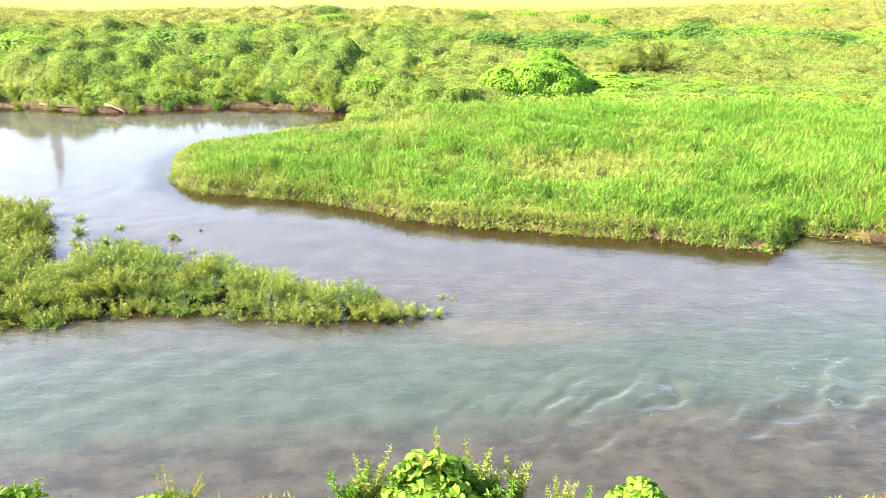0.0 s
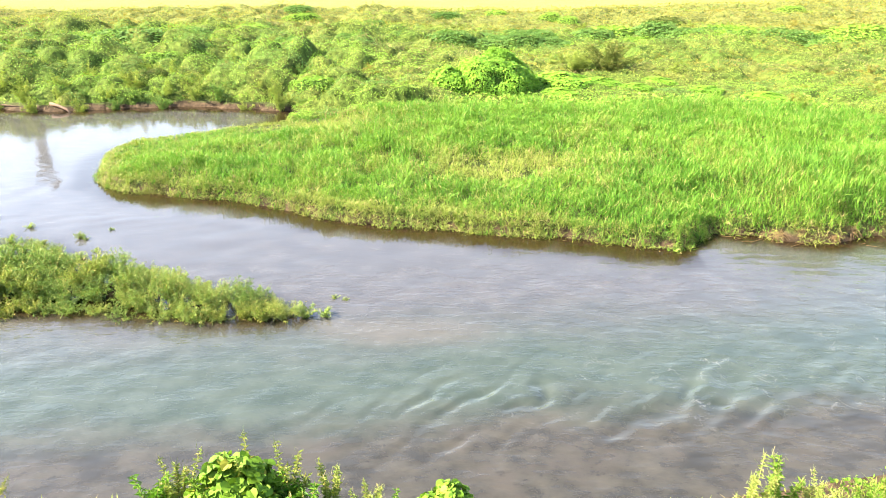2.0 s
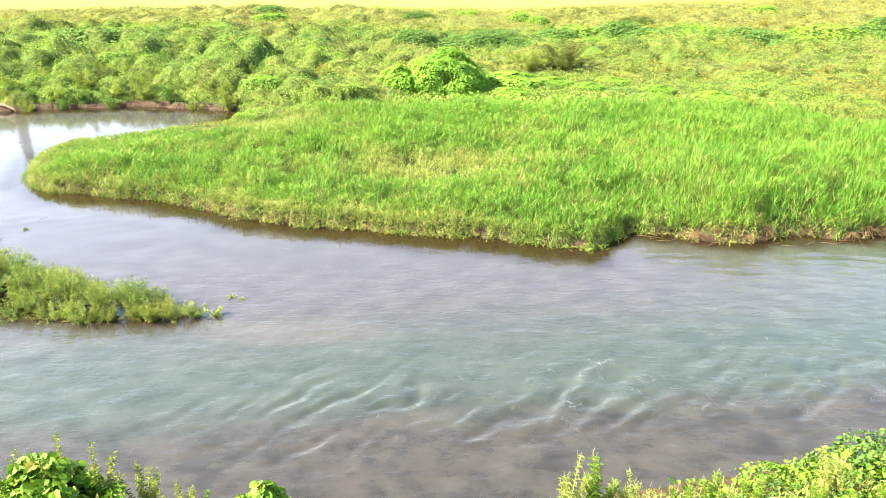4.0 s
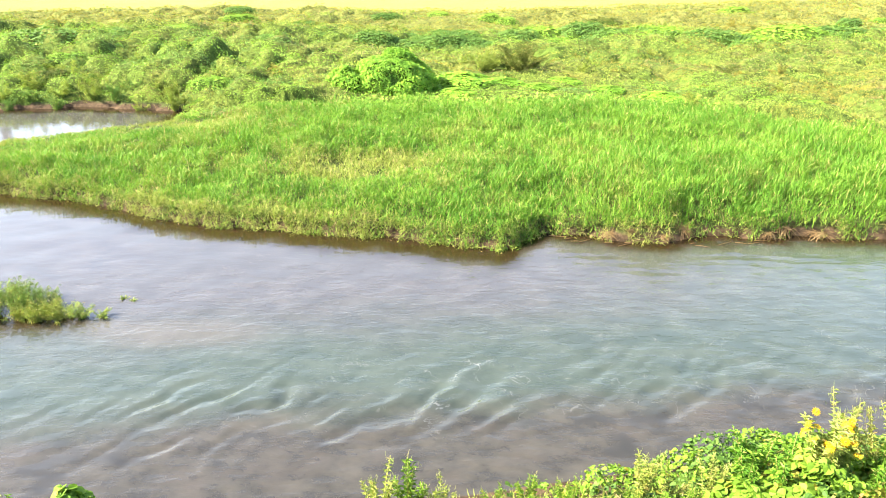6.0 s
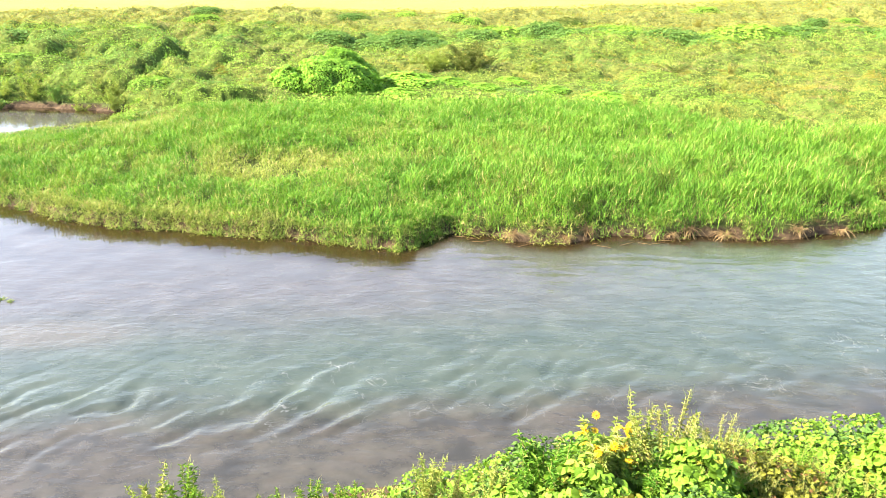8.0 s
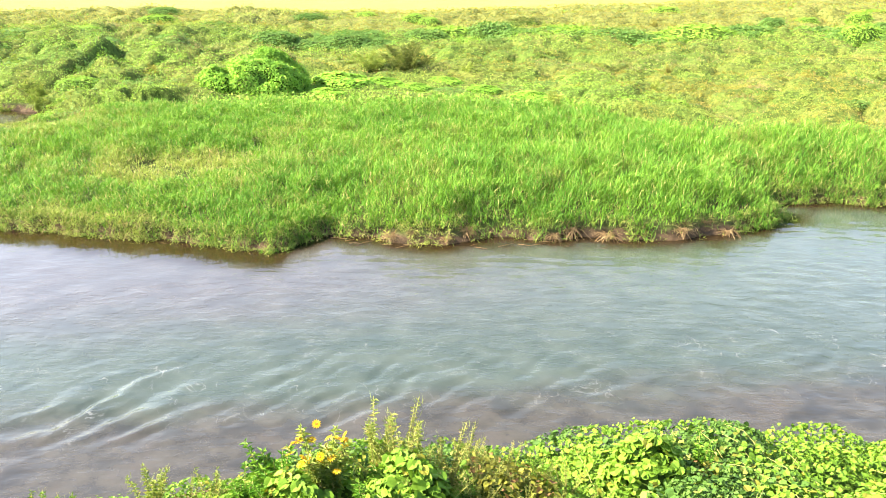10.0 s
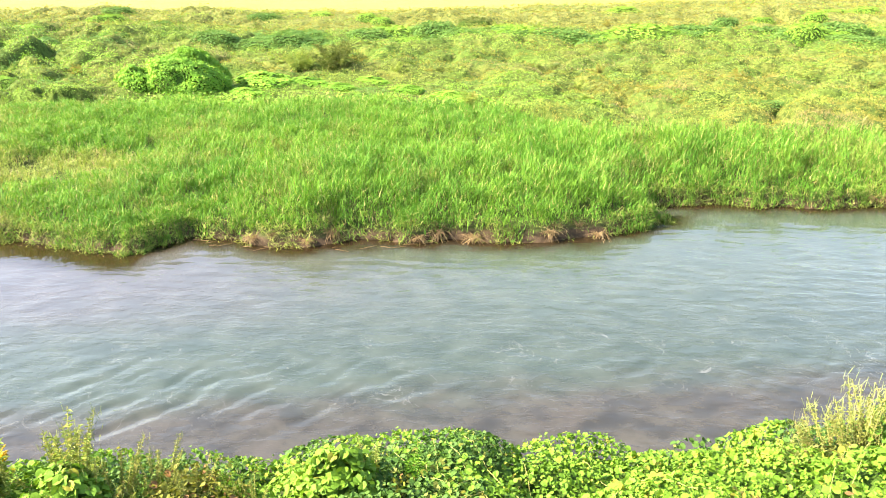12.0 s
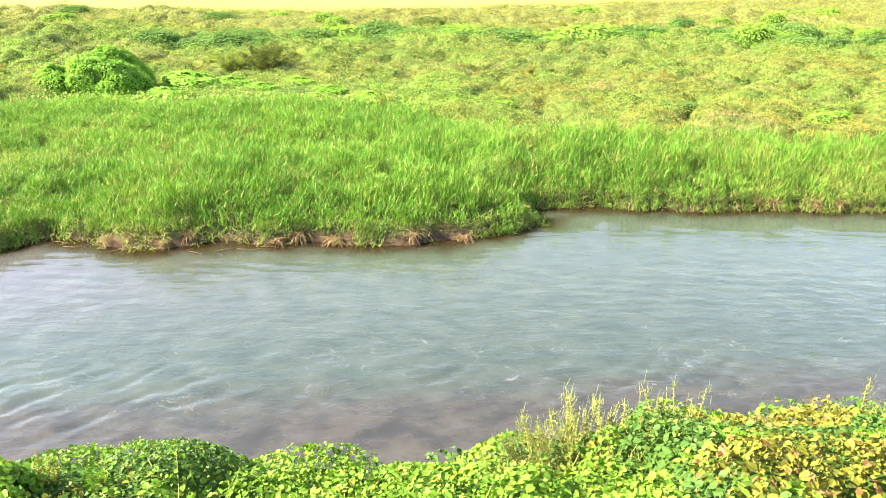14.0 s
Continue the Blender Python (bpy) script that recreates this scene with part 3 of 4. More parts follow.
bush = domes(x, y, 1.5, 52, 0.74, True)
deep = vine & (0.6 * fbm(x, y, 2.6, 57) + 0.5 * np.mod(bush * 7, 1) + 0.10 * (x < 0) > 0.68)
stuff("creeper_carpet", leaves(P[vine & ~deep], slope[vine & ~deep], 0.058 * scale[vine & ~deep], 0.48, DIAMOND), FIELD_VINE, "bright green creeper leaves sprawling over the field", "creeper")
stuff("creeper_thicket", leaves(P[deep], slope[deep], 0.058 * scale[deep], 0.48, DIAMOND), FIELD_DEEP, "darker green creeper leaves in thick heaps", "creeper")


def upright(P, scale, lean=(0, 40), width=0.022, long=0.42):
    n = len(P)
    d = ways(n, *lean)
    face = np.stack([-d[:, 0] * d[:, 2], -d[:, 1] * d[:, 2], 1 - d[:, 2] ** 2], 1) + rng.normal(0, 0.3, (n, 3))
    s = rng.uniform(0.6, 1.3, n) * scale
    low = P - np.array([0, 0, 0.20]) * s[:, None]
    return lay(BLADE, low, d, face, np.stack([width * s, long * s, 0.14 * s], 1))


def weedy(P, slope, scale):
    """Leafy weeds: pointed leaves at all angles, and a stalk here and there."""
    stalk = rng.uniform(0, 1, len(P)) < 0.36
    n = (~stalk).sum()
    s = 0.082 * scale[~stalk] * rng.uniform(0.6, 1.3, n)
    face = unit(slope[~stalk]) + rng.normal(0, 0.5, (n, 3))
    leafy = lay(LANCE, P[~stalk], ways(n, 25, 110), face, np.stack([s * 0.40, s, s], 1))
    return joined(leafy, upright(P[stalk], scale[stalk], (0, 40), 0.007, 0.22))


green_weed = weed & (fbm(x, y, 3.5, 58) + 0.45 * (np.mod(bush * 13, 1) - 0.5) + rng.uniform(-0.06, 0.06, len(x)) > 0.47 + 0.06 * step(x, 12, 28) + 0.20 * step(y, 46, 62) - 0.16 * (1 - step(x, 0, 12)) * (1 - step(y, 44, 52)))
for mask, mat, text in ((weed & ~green_weed, FIELD_YELLOW, "yellowing sunlit weeds across the wide field"), (green_weed, FIELD_HERB, "green leafy weeds across the wide field")):
    stuff("field_weeds", weedy(P[mask], slope[mask], scale[mask]), mat, text, "weeds")
stuff("dry_grass", upright(P[tan], scale[tan], (0, 40), 0.008, 0.26), FIELD_DRY, "tan dry grass patches in the field", "dry grass")


# ---------------------------------------------------------------- single plants
def shrub_meshes(name, stems, height, spread, count, leaf, mat, shape=LANCE, long=1.0, droop=0.5, tilt=0.6, slim=0.18):
    """Stems that fan out from one root, and a crown of single leaves along their upper parts."""
    woods, P, D = [], [], []
    for k in range(stems):
        a, r = rng.uniform(0, 2 * np.pi), spread * math.sqrt(rng.uniform(0.02, 1))
        top = np.array([math.cos(a) * r, math.sin(a) * r, height * rng.uniform(0.62, 1.0) * (1 - 0.25 * (r / spread) ** 2)])
        t = np.linspace(0, 1, 4)[:, None]
        line = top * t * np.array([1, 1, 0]) * t ** 0.6 + np.array([0, 0, 1]) * top[2] * t + rng.normal(0, 0.012 * height, (4, 3)) * t
        woods.append(tube(line, np.linspace(0.012, 0.004, 4) * max(height, 0.6), 3))
        m = count // stems
        u = rng.uniform(0.22, 1.0, m)[:, None]
        at = top * np.array([1, 1, 0]) * u ** 1.6 + np.array([0, 0, 1]) * top[2] * u
        P.append(at + rng.normal(0, 0.055 * height, (m, 3)) * (1.25 - 0.7 * u))
        D.append(np.full((m, 1), k))
    P = np.concatenate(P)
    P[:, 2] = np.maximum(P[:, 2], 0.02)
    n = len(P)
    a = rng.uniform(0, 2 * np.pi, n)
    along = np.stack([np.cos(a), np.sin(a), rng.uniform(-droop, 0.5, n) + 0.8 * step(P[:, 2] / height, 0.75, 1.0)], 1)
    face = np.array([[0, 0, 1.0]]) + rng.normal(0, tilt, (n, 3)) + np.stack([P[:, 0], P[:, 1], 0 * a], 1) * 0.8 / max(spread, 0.1)
    s = leaf * rng.uniform(0.6, 1.3, n)
    crown = lay(shape, P, along, face, np.stack([s * (slim if shape is LANCE else 1.0), s * long, s], 1))
    return mesh_of(name + "_stems", *joined(*woods), STEM), mesh_of(name + "_leaves", *crown, mat)


def shrub(name, meshes, label, category, group=""):
    root = tagged(new(name), label, category, group)
    tagged(part("stalk", meshes[0], root), kind="stuff")
    tagged(part("foliage", meshes[1], root), kind="stuff")
    return root


def settle(root, places, tops=(0.85, 1.2), sink=0.05, level=None):
    """Stand copies of a plant at the places (x, y, size): the first is the plant itself."""
    for k, (px, py, size) in enumerate(places):
        z = float(ground_z(np.array([px]), np.array([py]))[0]) - sink if level is None else level
        m = pose(px, py, z, rng.uniform(-5, 5), rng.uniform(-5, 5), rng.uniform(0, 360))
        s = size * rng.uniform(0.94, 1.06)
        if k == 0:
            root.matrix_basis = m
            ob = root
        else:
            ob = copy_thing(root, m)
        ob.scale = (s, s, s * rng.uniform(*tops))


# herbs of the gravel island, standing in the shallow water
herbs = [shrub("island_herb", shrub_meshes("island_herb", 30, 0.84, 0.50, 2100, 0.064, mat, LANCE, 1.0, 1.5, 0.7, 0.17), text, "herb", "herbs on the gravel island")
         for mat, text in ((WATER_HERB, "leafy green waterside herb clump standing in shallows"), (ISLAND_HERB, "leafy green waterside herb clump standing in shallows"),
                           (HERB, "yellow-green waterside herb clump with pale tips"))]
spots = []
gx, gy = scatter(9000, -15.5, -0.3, 12.4, 20.5)
gd = island_depth(gx, gy)
for px, py, d in zip(gx, gy, gd):
    finger = py > 15.9 and px > -9.6
    if d > -0.15 and (d < 0.1 or fbm(np.array([px]), np.array([py]), 1.2, 34)[0] > 0.36) and not (finger and lattice(np.array([px * 3]), np.array([py * 3]), 8)[0] > 0.65) and all((px - q[0]) ** 2 + (py - q[1]) ** 2 > 0.375 ** 2 for q in spots):
        spots.append((px, py, (0.55 if finger else 1.0) * (0.87 + 0.22 * min(max(d, 0), 1.0)) * rng.uniform(0.8, 1.12) * (1.0 if px > -6.5 else 1.1)))
for k in range(3):
    settle(herbs[k], [s for s in spots if min(int(max(fbm(np.array([s[0]]), np.array([s[1]]), 1.5, 33)[0] - 0.32, 0) / 0.12), 2) == k])
tip = shrub("tip_herb", shrub_meshes("tip_herb", 14, 0.5, 0.34, 800, 0.06, WATER_HERB, LANCE, 1.0, 0.9), "small leafy herb clump alone in the water", "herb", "herbs off the island tip")
settle(tip, [(-9.4, 17.6, 0.8), (-8.9, 18.0, 0.7), (-8.2, 17.4, 0.8), (-9.8, 18.6, 0.9), (-7.6, 16.9, 0.8), (-8.9, 19.0, 0.6), (-7.2, 18.3, 0.6), (-6.6, 17.0, 0.7), (-10.3, 19.6, 0.8), (-0.45, 14.05, 1.05), (-0.08, 14.1, 0.75),
             (0.05, 14.95, 0.4), (0.3, 14.85, 0.3), (-8.0, 17.9, 0.5), (-7.0, 18.2, 0.4), (-6.4, 17.4, 0.5), (-5.6, 17.1, 0.4), (-6.6, 18.9, 0.3)], (0.55, 0.8), level=-0.04)

# shrubs crowding the far bank and the field behind it
bank_shrubs = [shrub("bank_shrub", shrub_meshes("bank_shrub", 11, 1.25, 0.70, 1000, 0.105, mat, LANCE, 1.0, 0.7, 0.6, 0.30), text, "shrub", "shrubs along the far bank")
               for mat, text in ((FIELD_HERB, "leafy green shrub on the muddy far bank"), (FIELD_DEEP, "dark green shrub on the muddy far bank"), (FIELD_HERB, "pale yellow-green shrub on the far bank"))]
line = []
bx, by = scatter(3000, -38, -2.4, 32.6, 39)
bf = far_depth(bx, by)
for px, py, d in zip(bx, by, bf):
    if -0.28 < d < 4.0 and all((px - q[0]) ** 2 + (py - q[1]) ** 2 > 0.85 ** 2 for q in line):
        line.append((px, py, rng.uniform(0.75, 1.15) * (0.75 if d < 0.8 else 1.0)))
for k in range(3):
    settle(bank_shrubs[k], [s for i, s in enumerate(line) if i % 3 == k], sink=0.08)


def heap(name, wide, deep_, high, count, leaf, mat, label, category, group="", shape=None, twig_count=12):
    """A bush smothered by creepers: a lumpy dome of single leaves over twigs and an added dark core that blocks light.
    """
    root = tagged(new(name), label, category, group)
    n = int(count)
    d = ways(n, 0, 98)
    lump = 0.66 + 0.62 * fbm(d[:, 0] * 2.2 + 7, d[:, 1] * 2.2 + d[:, 2] * 1.7, 1.0, 61 + int(wide * 10)) + rng.normal(0, 0.025, n)
    P = d * lump[:, None] * np.array([wide, deep_, high])
    P[:, 2] = np.maximum(P[:, 2], 0.03)
    tagged(part("foliage", mesh_of(name + "_leaves", *leaves(P, d / np.array([wide, deep_, high]), leaf, 0.40, shape or DIAMOND), mat), root), kind="stuff")
    # added core: blocks light and puts shade behind the leaves by its dark colour
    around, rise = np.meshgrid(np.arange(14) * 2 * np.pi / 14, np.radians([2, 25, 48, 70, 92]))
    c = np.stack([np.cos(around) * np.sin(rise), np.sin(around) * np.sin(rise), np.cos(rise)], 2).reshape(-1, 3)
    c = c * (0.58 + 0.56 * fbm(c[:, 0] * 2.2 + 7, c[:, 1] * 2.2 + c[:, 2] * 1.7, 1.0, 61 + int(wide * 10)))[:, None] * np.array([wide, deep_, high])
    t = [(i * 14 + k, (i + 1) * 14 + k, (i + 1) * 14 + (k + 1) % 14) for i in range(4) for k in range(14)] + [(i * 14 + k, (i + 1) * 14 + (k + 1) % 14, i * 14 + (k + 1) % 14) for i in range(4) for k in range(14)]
    part("shade_core", mesh_of(name + "_tangle", c, np.array(t), INNER_SHADE, True), root, "added dark core that stands in for inner shade")
    twigs = []
    for k in range(twig_count):
        t = np.linspace(0, 1, 4)[:, None]
        e = ways(1, 5, 80)[0] * np.array([wide, deep_, high]) * 0.85
        twigs.append(tube(e * t + np.array([0, 0, 0.15 * high]) * np.sin(t * 3.14), np.linspace(0.03, 0.008, 4), 4))
    tagged(part("stalk", mesh_of(name + "_stems", *joined(*twigs), STEM), root), kind="stuff")
    return root


def stand(ob, px, py, sink=0.05, turn=0.0, size=1.0):
    ob.matrix_basis = pose(px, py, float(ground_z(np.array([px]), np.array([py]))[0]) - sink, 0, 0, turn)
    ob.scale = (size, size, size)


mound = heap("creeper_mound", 2.0, 1.5, 1.84, 24000, 0.080, MOUND_VINE, "tall bush smothered in bright green creeper leaves", "bush")
stand(mound, 4.75, 35.0, 0.0, 0.0, 1.0)
small_mound = heap("creeper_mound", 1.0, 0.9, 1.15, 5200, 0.085, MOUND_VINE, "low bush smothered in green creeper leaves", "bush", "creeper mounds in the field")
stand(small_mound, 2.55, 34.6, -0.1, 0.0, 0.98)
for px, py, s, turn in ((8.0, 36.0, 0.95, 40), (9.8, 36.2, 0.65, 100), (7.6, 34.0, 0.55, 10), (12.8, 36.9, 0.55, 160), (16.6, 33.2, 0.6, 80), (18.0, 33.6, 0.45, 230), (11.4, 35.5, 0.5, 300), (14.6, 35.0, 0.5, 20)):
    ob = copy_thing(small_mound, pose(px, py, 0.5, 0, 0, turn % 40 - 20))
    ob.scale = (1.7 * s, 1.2 * s, 0.70 * s)
dark_bush = shrub("dark_bush", shrub_meshes("dark_bush", 26, 1.75, 1.55, 7000, 0.11, BUSH, LANCE, 1.0, 0.5, 0.6, 0.3), "dark olive bush with twiggy crown in the field", "bush")
stand(dark_bush, 10.9, 39.3, 0.0, 0.0, 1.05)
pale_bush = shrub("pale_bush", shrub_meshes("pale_bush", 22, 1.45, 1.4, 5200, 0.11, FIELD_HERB, LANCE, 1.0, 0.5, 0.6, 0.3), "yellow-green bush in front of the dark one", "bush")
stand(pale_bush, 8.9, 39.5, 0.0, 0.0, 1.0)

# heaps of creeper further off: the hedge line and the dark clumps to the left
far_heaps = [heap("creeper_heap", 1.5, 1.2, 1.30, 2500, 0.100, mat, text, "bush", "creeper heaps in the field")
             for mat, text in ((FIELD_DEEP, "heap of dark green creeper on a field bush"), (FIELD_VINE, "heap of bright green creeper on a field bush"), (BUSH, "dull olive bush in the wide field"))]
# x, y and size of those that stand out, then some strewn along the hedge line and the far rows
heaps = [(-15.3, 43.4, 1.15), (-19.9, 46.6, 0.9), (-10.9, 41.5, 0.7), (-6.7, 45.0, 0.8), (-19.2, 38.4, 0.75), (-23.2, 41.0, 1.0), (-13.3, 47.0, 0.9), (-10.0, 50.0, 0.8), (-3.6, 34.6, 0.6),
         (11.5, 48.4, 0.9), (13.0, 49.8, 0.9), (15.6, 49.2, 1.0), (17.3, 48.0, 0.8), (20.4, 50.8, 0.9), (23.2, 47.8, 0.9), (24.8, 46.0, 0.8), (28.5, 48.5, 1.0), (31.5, 49.0, 0.9), (36.5, 51.0, 1.0),
         (38.2, 48.4, 0.9), (40.9, 49.5, 0.9), (24.3, 25.9, 0.42), (25.1, 25.7, 0.4), (22.0, 30.9, 0.45), (28.5, 30.1, 0.5), (33.7, 28.5, 0.6)]
for k in range(104):
    if k < 48:
        px = rng.uniform(2, 60)
        heaps.append((px, 47.0 + 0.05 * px + rng.normal(0, 1.1), rng.uniform(0.5, 0.9)))
    elif k < 80:
        heaps.append((rng.uniform(-34, 0), rng.uniform(36, 49), rng.uniform(0.35, 0.75)))
    else:
        heaps.append((rng.uniform(-10, 65), rng.normal(63, 4), rng.uniform(0.45, 0.8)))
used = set()
for k, (px, py, s) in enumerate(heaps):
    kind = (0, 1, 1, 2, 0, 1)[k % 6] if not 44 < py < 53 else (0, 1, 0, 0, 1, 0)[k % 6]
    m = pose(px, py, float((ground_z(np.array([px]), np.array([py])) + 0.38 * hummock(np.array([px]), np.array([py])))[0]), 0, 0, rng.uniform(0, 360))
    ob = copy_thing(far_heaps[kind], m) if kind in used else far_heaps[kind]
    used.add(kind)
    ob.matrix_basis = m
    ob.scale = (s * rng.uniform(1.0, 1.8), s, s * rng.uniform(0.75, 1.05))
    ob.rotation_euler.z = rng.uniform(-0.5, 0.5)

# tufts of taller weeds all over the field
tufts = [shrub("weed_tuft", shrub_meshes("weed_tuft", 10, 0.80, 0.66, 700, 0.10, mat, LANCE, 1.0, 0.4, 0.6, 0.32), text, "weeds", "weed tufts in the field")
         for mat, text in ((FIELD_YELLOW, "yellowing tuft of tall weeds in the field"), (BUSH, "olive brown tuft of drying weeds in the field"), (FIELD_HERB, "green tuft of leafy weeds in the field"))]
places = []
for k in range(190):
    py = 1 / rng.uniform(1 / 58, 1 / 29)
    px = rng.uniform(-10, 24 + 0.55 * py)
    if (px < 2 and py < 36) or (1 < px < 17 and 29 < py < 38) or py < 32 - 0.35 * max(px - 10, 0):
        continue
    places.append((px, py, rng.uniform(0.55, 1.15)))
for k in range(3):
    settle(tufts[k], places[k::3], (0.7, 1.1), -0.15)

# sedge that hangs over the water all along the spit
x, y = scatter(60000, -10, 37, 17.2, 31.5)
f = far_depth(x, y)
keep = (f > -0.20) & (f < 0.22) & ((x < 12.6) | (x > 20.5) | (rng.uniform(0, 1, len(x)) < 0.3))
x, y = x[keep], y[keep]
stuff("edge_sedge", reeds(x, y, (0.30 + 0.30 * fbm(x, y, 0.9, 46)) * np.where((x < 0) & (y > 24), 0.35, 1.0), 9, (25, 115), 0.007), SEDGE, "pale sedge hanging over the water's edge", "sedge grass")

# low leaves that close the seam between the reeds and the field
x, y = scatter(27000, 2.5, 40, 24, 34)
keep = ~reed_zone(x, y + 1.2) & reed_zone(x, y - 2.5) & (far_depth(x, y) > 0.4)
x, y = x[keep], y[keep]
P = np.stack([x, y, ground_z(x, y) + rng.uniform(0.05, 0.40, len(x))], 1)
stuff("low_creeper", leaves(P, np.tile([[-0.2, -0.3, 1.0]], (len(x), 1)), 0.12, 0.5, DIAMOND), FIELD_VINE, "low green creeper leaves at the reeds' edge", "creeper")

# dead tufts hanging over the cut bank
def tuft_mesh(name, n, height, mat, lean=(25, 105), width=0.012):
    zero = np.zeros(1)
    return mesh_of(name, *tussocks(zero, zero, np.array([height]), n, lean, width, 0.14, (0.3, 0.9), np.array([0.04])), mat)


tuft = tagged(new("dead_grass_tuft", tuft_mesh("dead_grass_tuft", 120, 0.36, DRY, (45, 130), 0.008)), "tan dead grass tuft hanging over the cut bank", "grass tuft", "dead tufts on the bank")
spots = []
for k in range(4000):
    px = rng.uniform(9.3, 36)
    py = rng.uniform(18.0, 22.4)
    d = float(far_depth(np.array([px]), np.array([py]))[0])
    worn = (0.5 if 13 < px < 20.5 else 0.12) * (fbm(np.array([px]), np.array([py]), 1.3, 47)[0] > 0.5)
    if -0.02 < d < 0.22 and rng.uniform() < worn and all((px - q[0]) ** 2 + (py - q[1]) ** 2 > 0.30 ** 2 for q in spots):
        spots.append((px, py, rng.uniform(0.6, 1.2)))
settle(tuft, spots[:60], (0.7, 1.1), -0.02)

# ---------------------------------------------------------------- the camera's own bank
CREST_X = [-12, 4, 8.5, 10.2, 11.4, 12.6, 13.6, 15.2, 17.6, 21.0, 22.4, 23.4, 25.2, 30]
CREST_Z = [0.55, 0.58, 0.55, 0.62, 1.28, 1.26, 1.15, 1.42, 1.46, 1.50, 2.36, 2.34, 2.45, 2.3]


def crest(x, y):
    """Top of the tangle on the near bank."""
    top = np.interp(x, CREST_X, CREST_Z) - 0.50 * (y - 8.0) + 0.6 * (fbm(x, y, 1.6, 71, 2) - 0.5) + 0.60 * (domes(x, y, 1.0, 76, 0.82) - 0.45) + 1.1 * step(x, 18.5, 21) * (fbm(x, y, 2.3, 75, 2) - 0.45)
    return np.maximum(np.minimum(top, ground_z(x, y) + 1.5), ground_z(x, y) + 0.05)


x, y = scatter(270000, -12, 33, 2.5, 10.2)
n = near_depth(x, y)
right = step(x, 7.0, 10.5)
keep = (n > -0.25 * right + 0.1 * (1 - right)) & (rng.uniform(0, 1, len(x)) < 0.22 + 0.78 * step(y, 5, 6.3)) & (rng.uniform(0, 1, len(x)) < np.maximum(right, 0.3 * (1 - step(y, 5.0, 6.2))))
x, y = x[keep], y[keep]
top = crest(x, y)
P = np.stack([x, y, np.maximum(top - 0.42 * rng.uniform(0, 1, len(x)) ** 1.7, 0.04)], 1)
slope = np.stack([-(crest(x + 0.15, y) - top) / 0.15, -(crest(x, y + 0.15) - top) / 0.15, np.ones(len(x))], 1)
gold = (fbm(x, y, 1.5, 72) - 0.05 + 0.13 * step(x, 20.5, 22.5) - 0.1 * step(x, 14, 15) * (1 - step(x, 18, 20))) > 0.64
# patches of leaves that get the darker copy, as painted shade
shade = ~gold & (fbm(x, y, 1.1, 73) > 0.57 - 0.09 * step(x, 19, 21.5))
plain = ~gold & ~shade
for mask, mat, text in ((plain, VINE, "bright green broad creeper leaves covering the near bank"), (shade, SHADE_VINE, "broad creeper leaves on the near bank, coloured darker as if shaded"),
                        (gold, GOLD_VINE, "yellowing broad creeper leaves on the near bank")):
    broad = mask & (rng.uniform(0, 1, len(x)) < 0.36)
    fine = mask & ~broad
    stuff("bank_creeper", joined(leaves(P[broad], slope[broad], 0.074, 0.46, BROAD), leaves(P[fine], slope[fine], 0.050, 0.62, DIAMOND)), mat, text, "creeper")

x, y = scatter(6500, -12, 13, 1.5, 9.0)
keep = near_depth(x, y) > -0.06
x, y = x[keep], y[keep]
stuff("bank_grass", reeds(x, y, 0.16 + 0.2 * fbm(x, y, 1.2, 74), 6), SEDGE, "low pale grass on the sloping near bank", "grass")

# added sheet below the crest, coloured dark as the shade between the leaves
def bank_shade_z(gx, gy):
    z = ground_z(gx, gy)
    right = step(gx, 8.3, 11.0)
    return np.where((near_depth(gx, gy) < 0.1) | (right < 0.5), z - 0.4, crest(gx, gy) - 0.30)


under = sheet("bank_shade_sheet", np.arange(7.5, 33, 0.22), np.arange(2.5, 10.3, 0.2), bank_shade_z, INNER_SHADE)
tagged(under, "added dark sheet that stands in for shade under the bank creepers", "undergrowth", kind="stuff")

# a creeper in front whose leaves can be told apart
runner = tagged(new("creeper_vine"), "trailing creeper vine with single broad green leaves", "creeper")
lines = []
for k in range(14):
    sx = rng.uniform(13.5, 22)
    t = np.linspace(0, 1, 9)
    lx, ly = sx + t * rng.uniform(-2.0, 2.0), 6.6 + t * 2.2 + 0.15 * np.sin(t * 9 + k)
    lines.append(np.stack([lx, ly, crest(lx, ly) - 0.03], 1))
for v in lines:
    part("runner", mesh_of("runner", *tube(v, np.full(9, 0.004), 4), STEM), runner)
one_leaf = [mesh_of("leaf", BROAD[0] * np.array([0.075, 0.075, 0.075]) * s + np.array([0, 0.02, 0]), BROAD[1], m) for s, m in ((1.0, VINE), (0.85, VINE), (1.1, GOLD_VINE))]
for k in range(290):
    v = lines[k % len(lines)]
    u = rng.uniform(0, 7.99)
    i = int(u)
    p = v[i] + (v[i + 1] - v[i]) * (u - i) + rng.normal(0, 0.05, 3) * np.array([1, 1, 0.3])
    ob = part("leaf", one_leaf[int(rng.choice(3, p=(0.5, 0.35, 0.15)))], runner)
    ob.matrix_basis = pose(p[0], p[1], p[2] + 0.03, rng.uniform(-45, 20), rng.uniform(-30, 30), rng.uniform(0, 360))


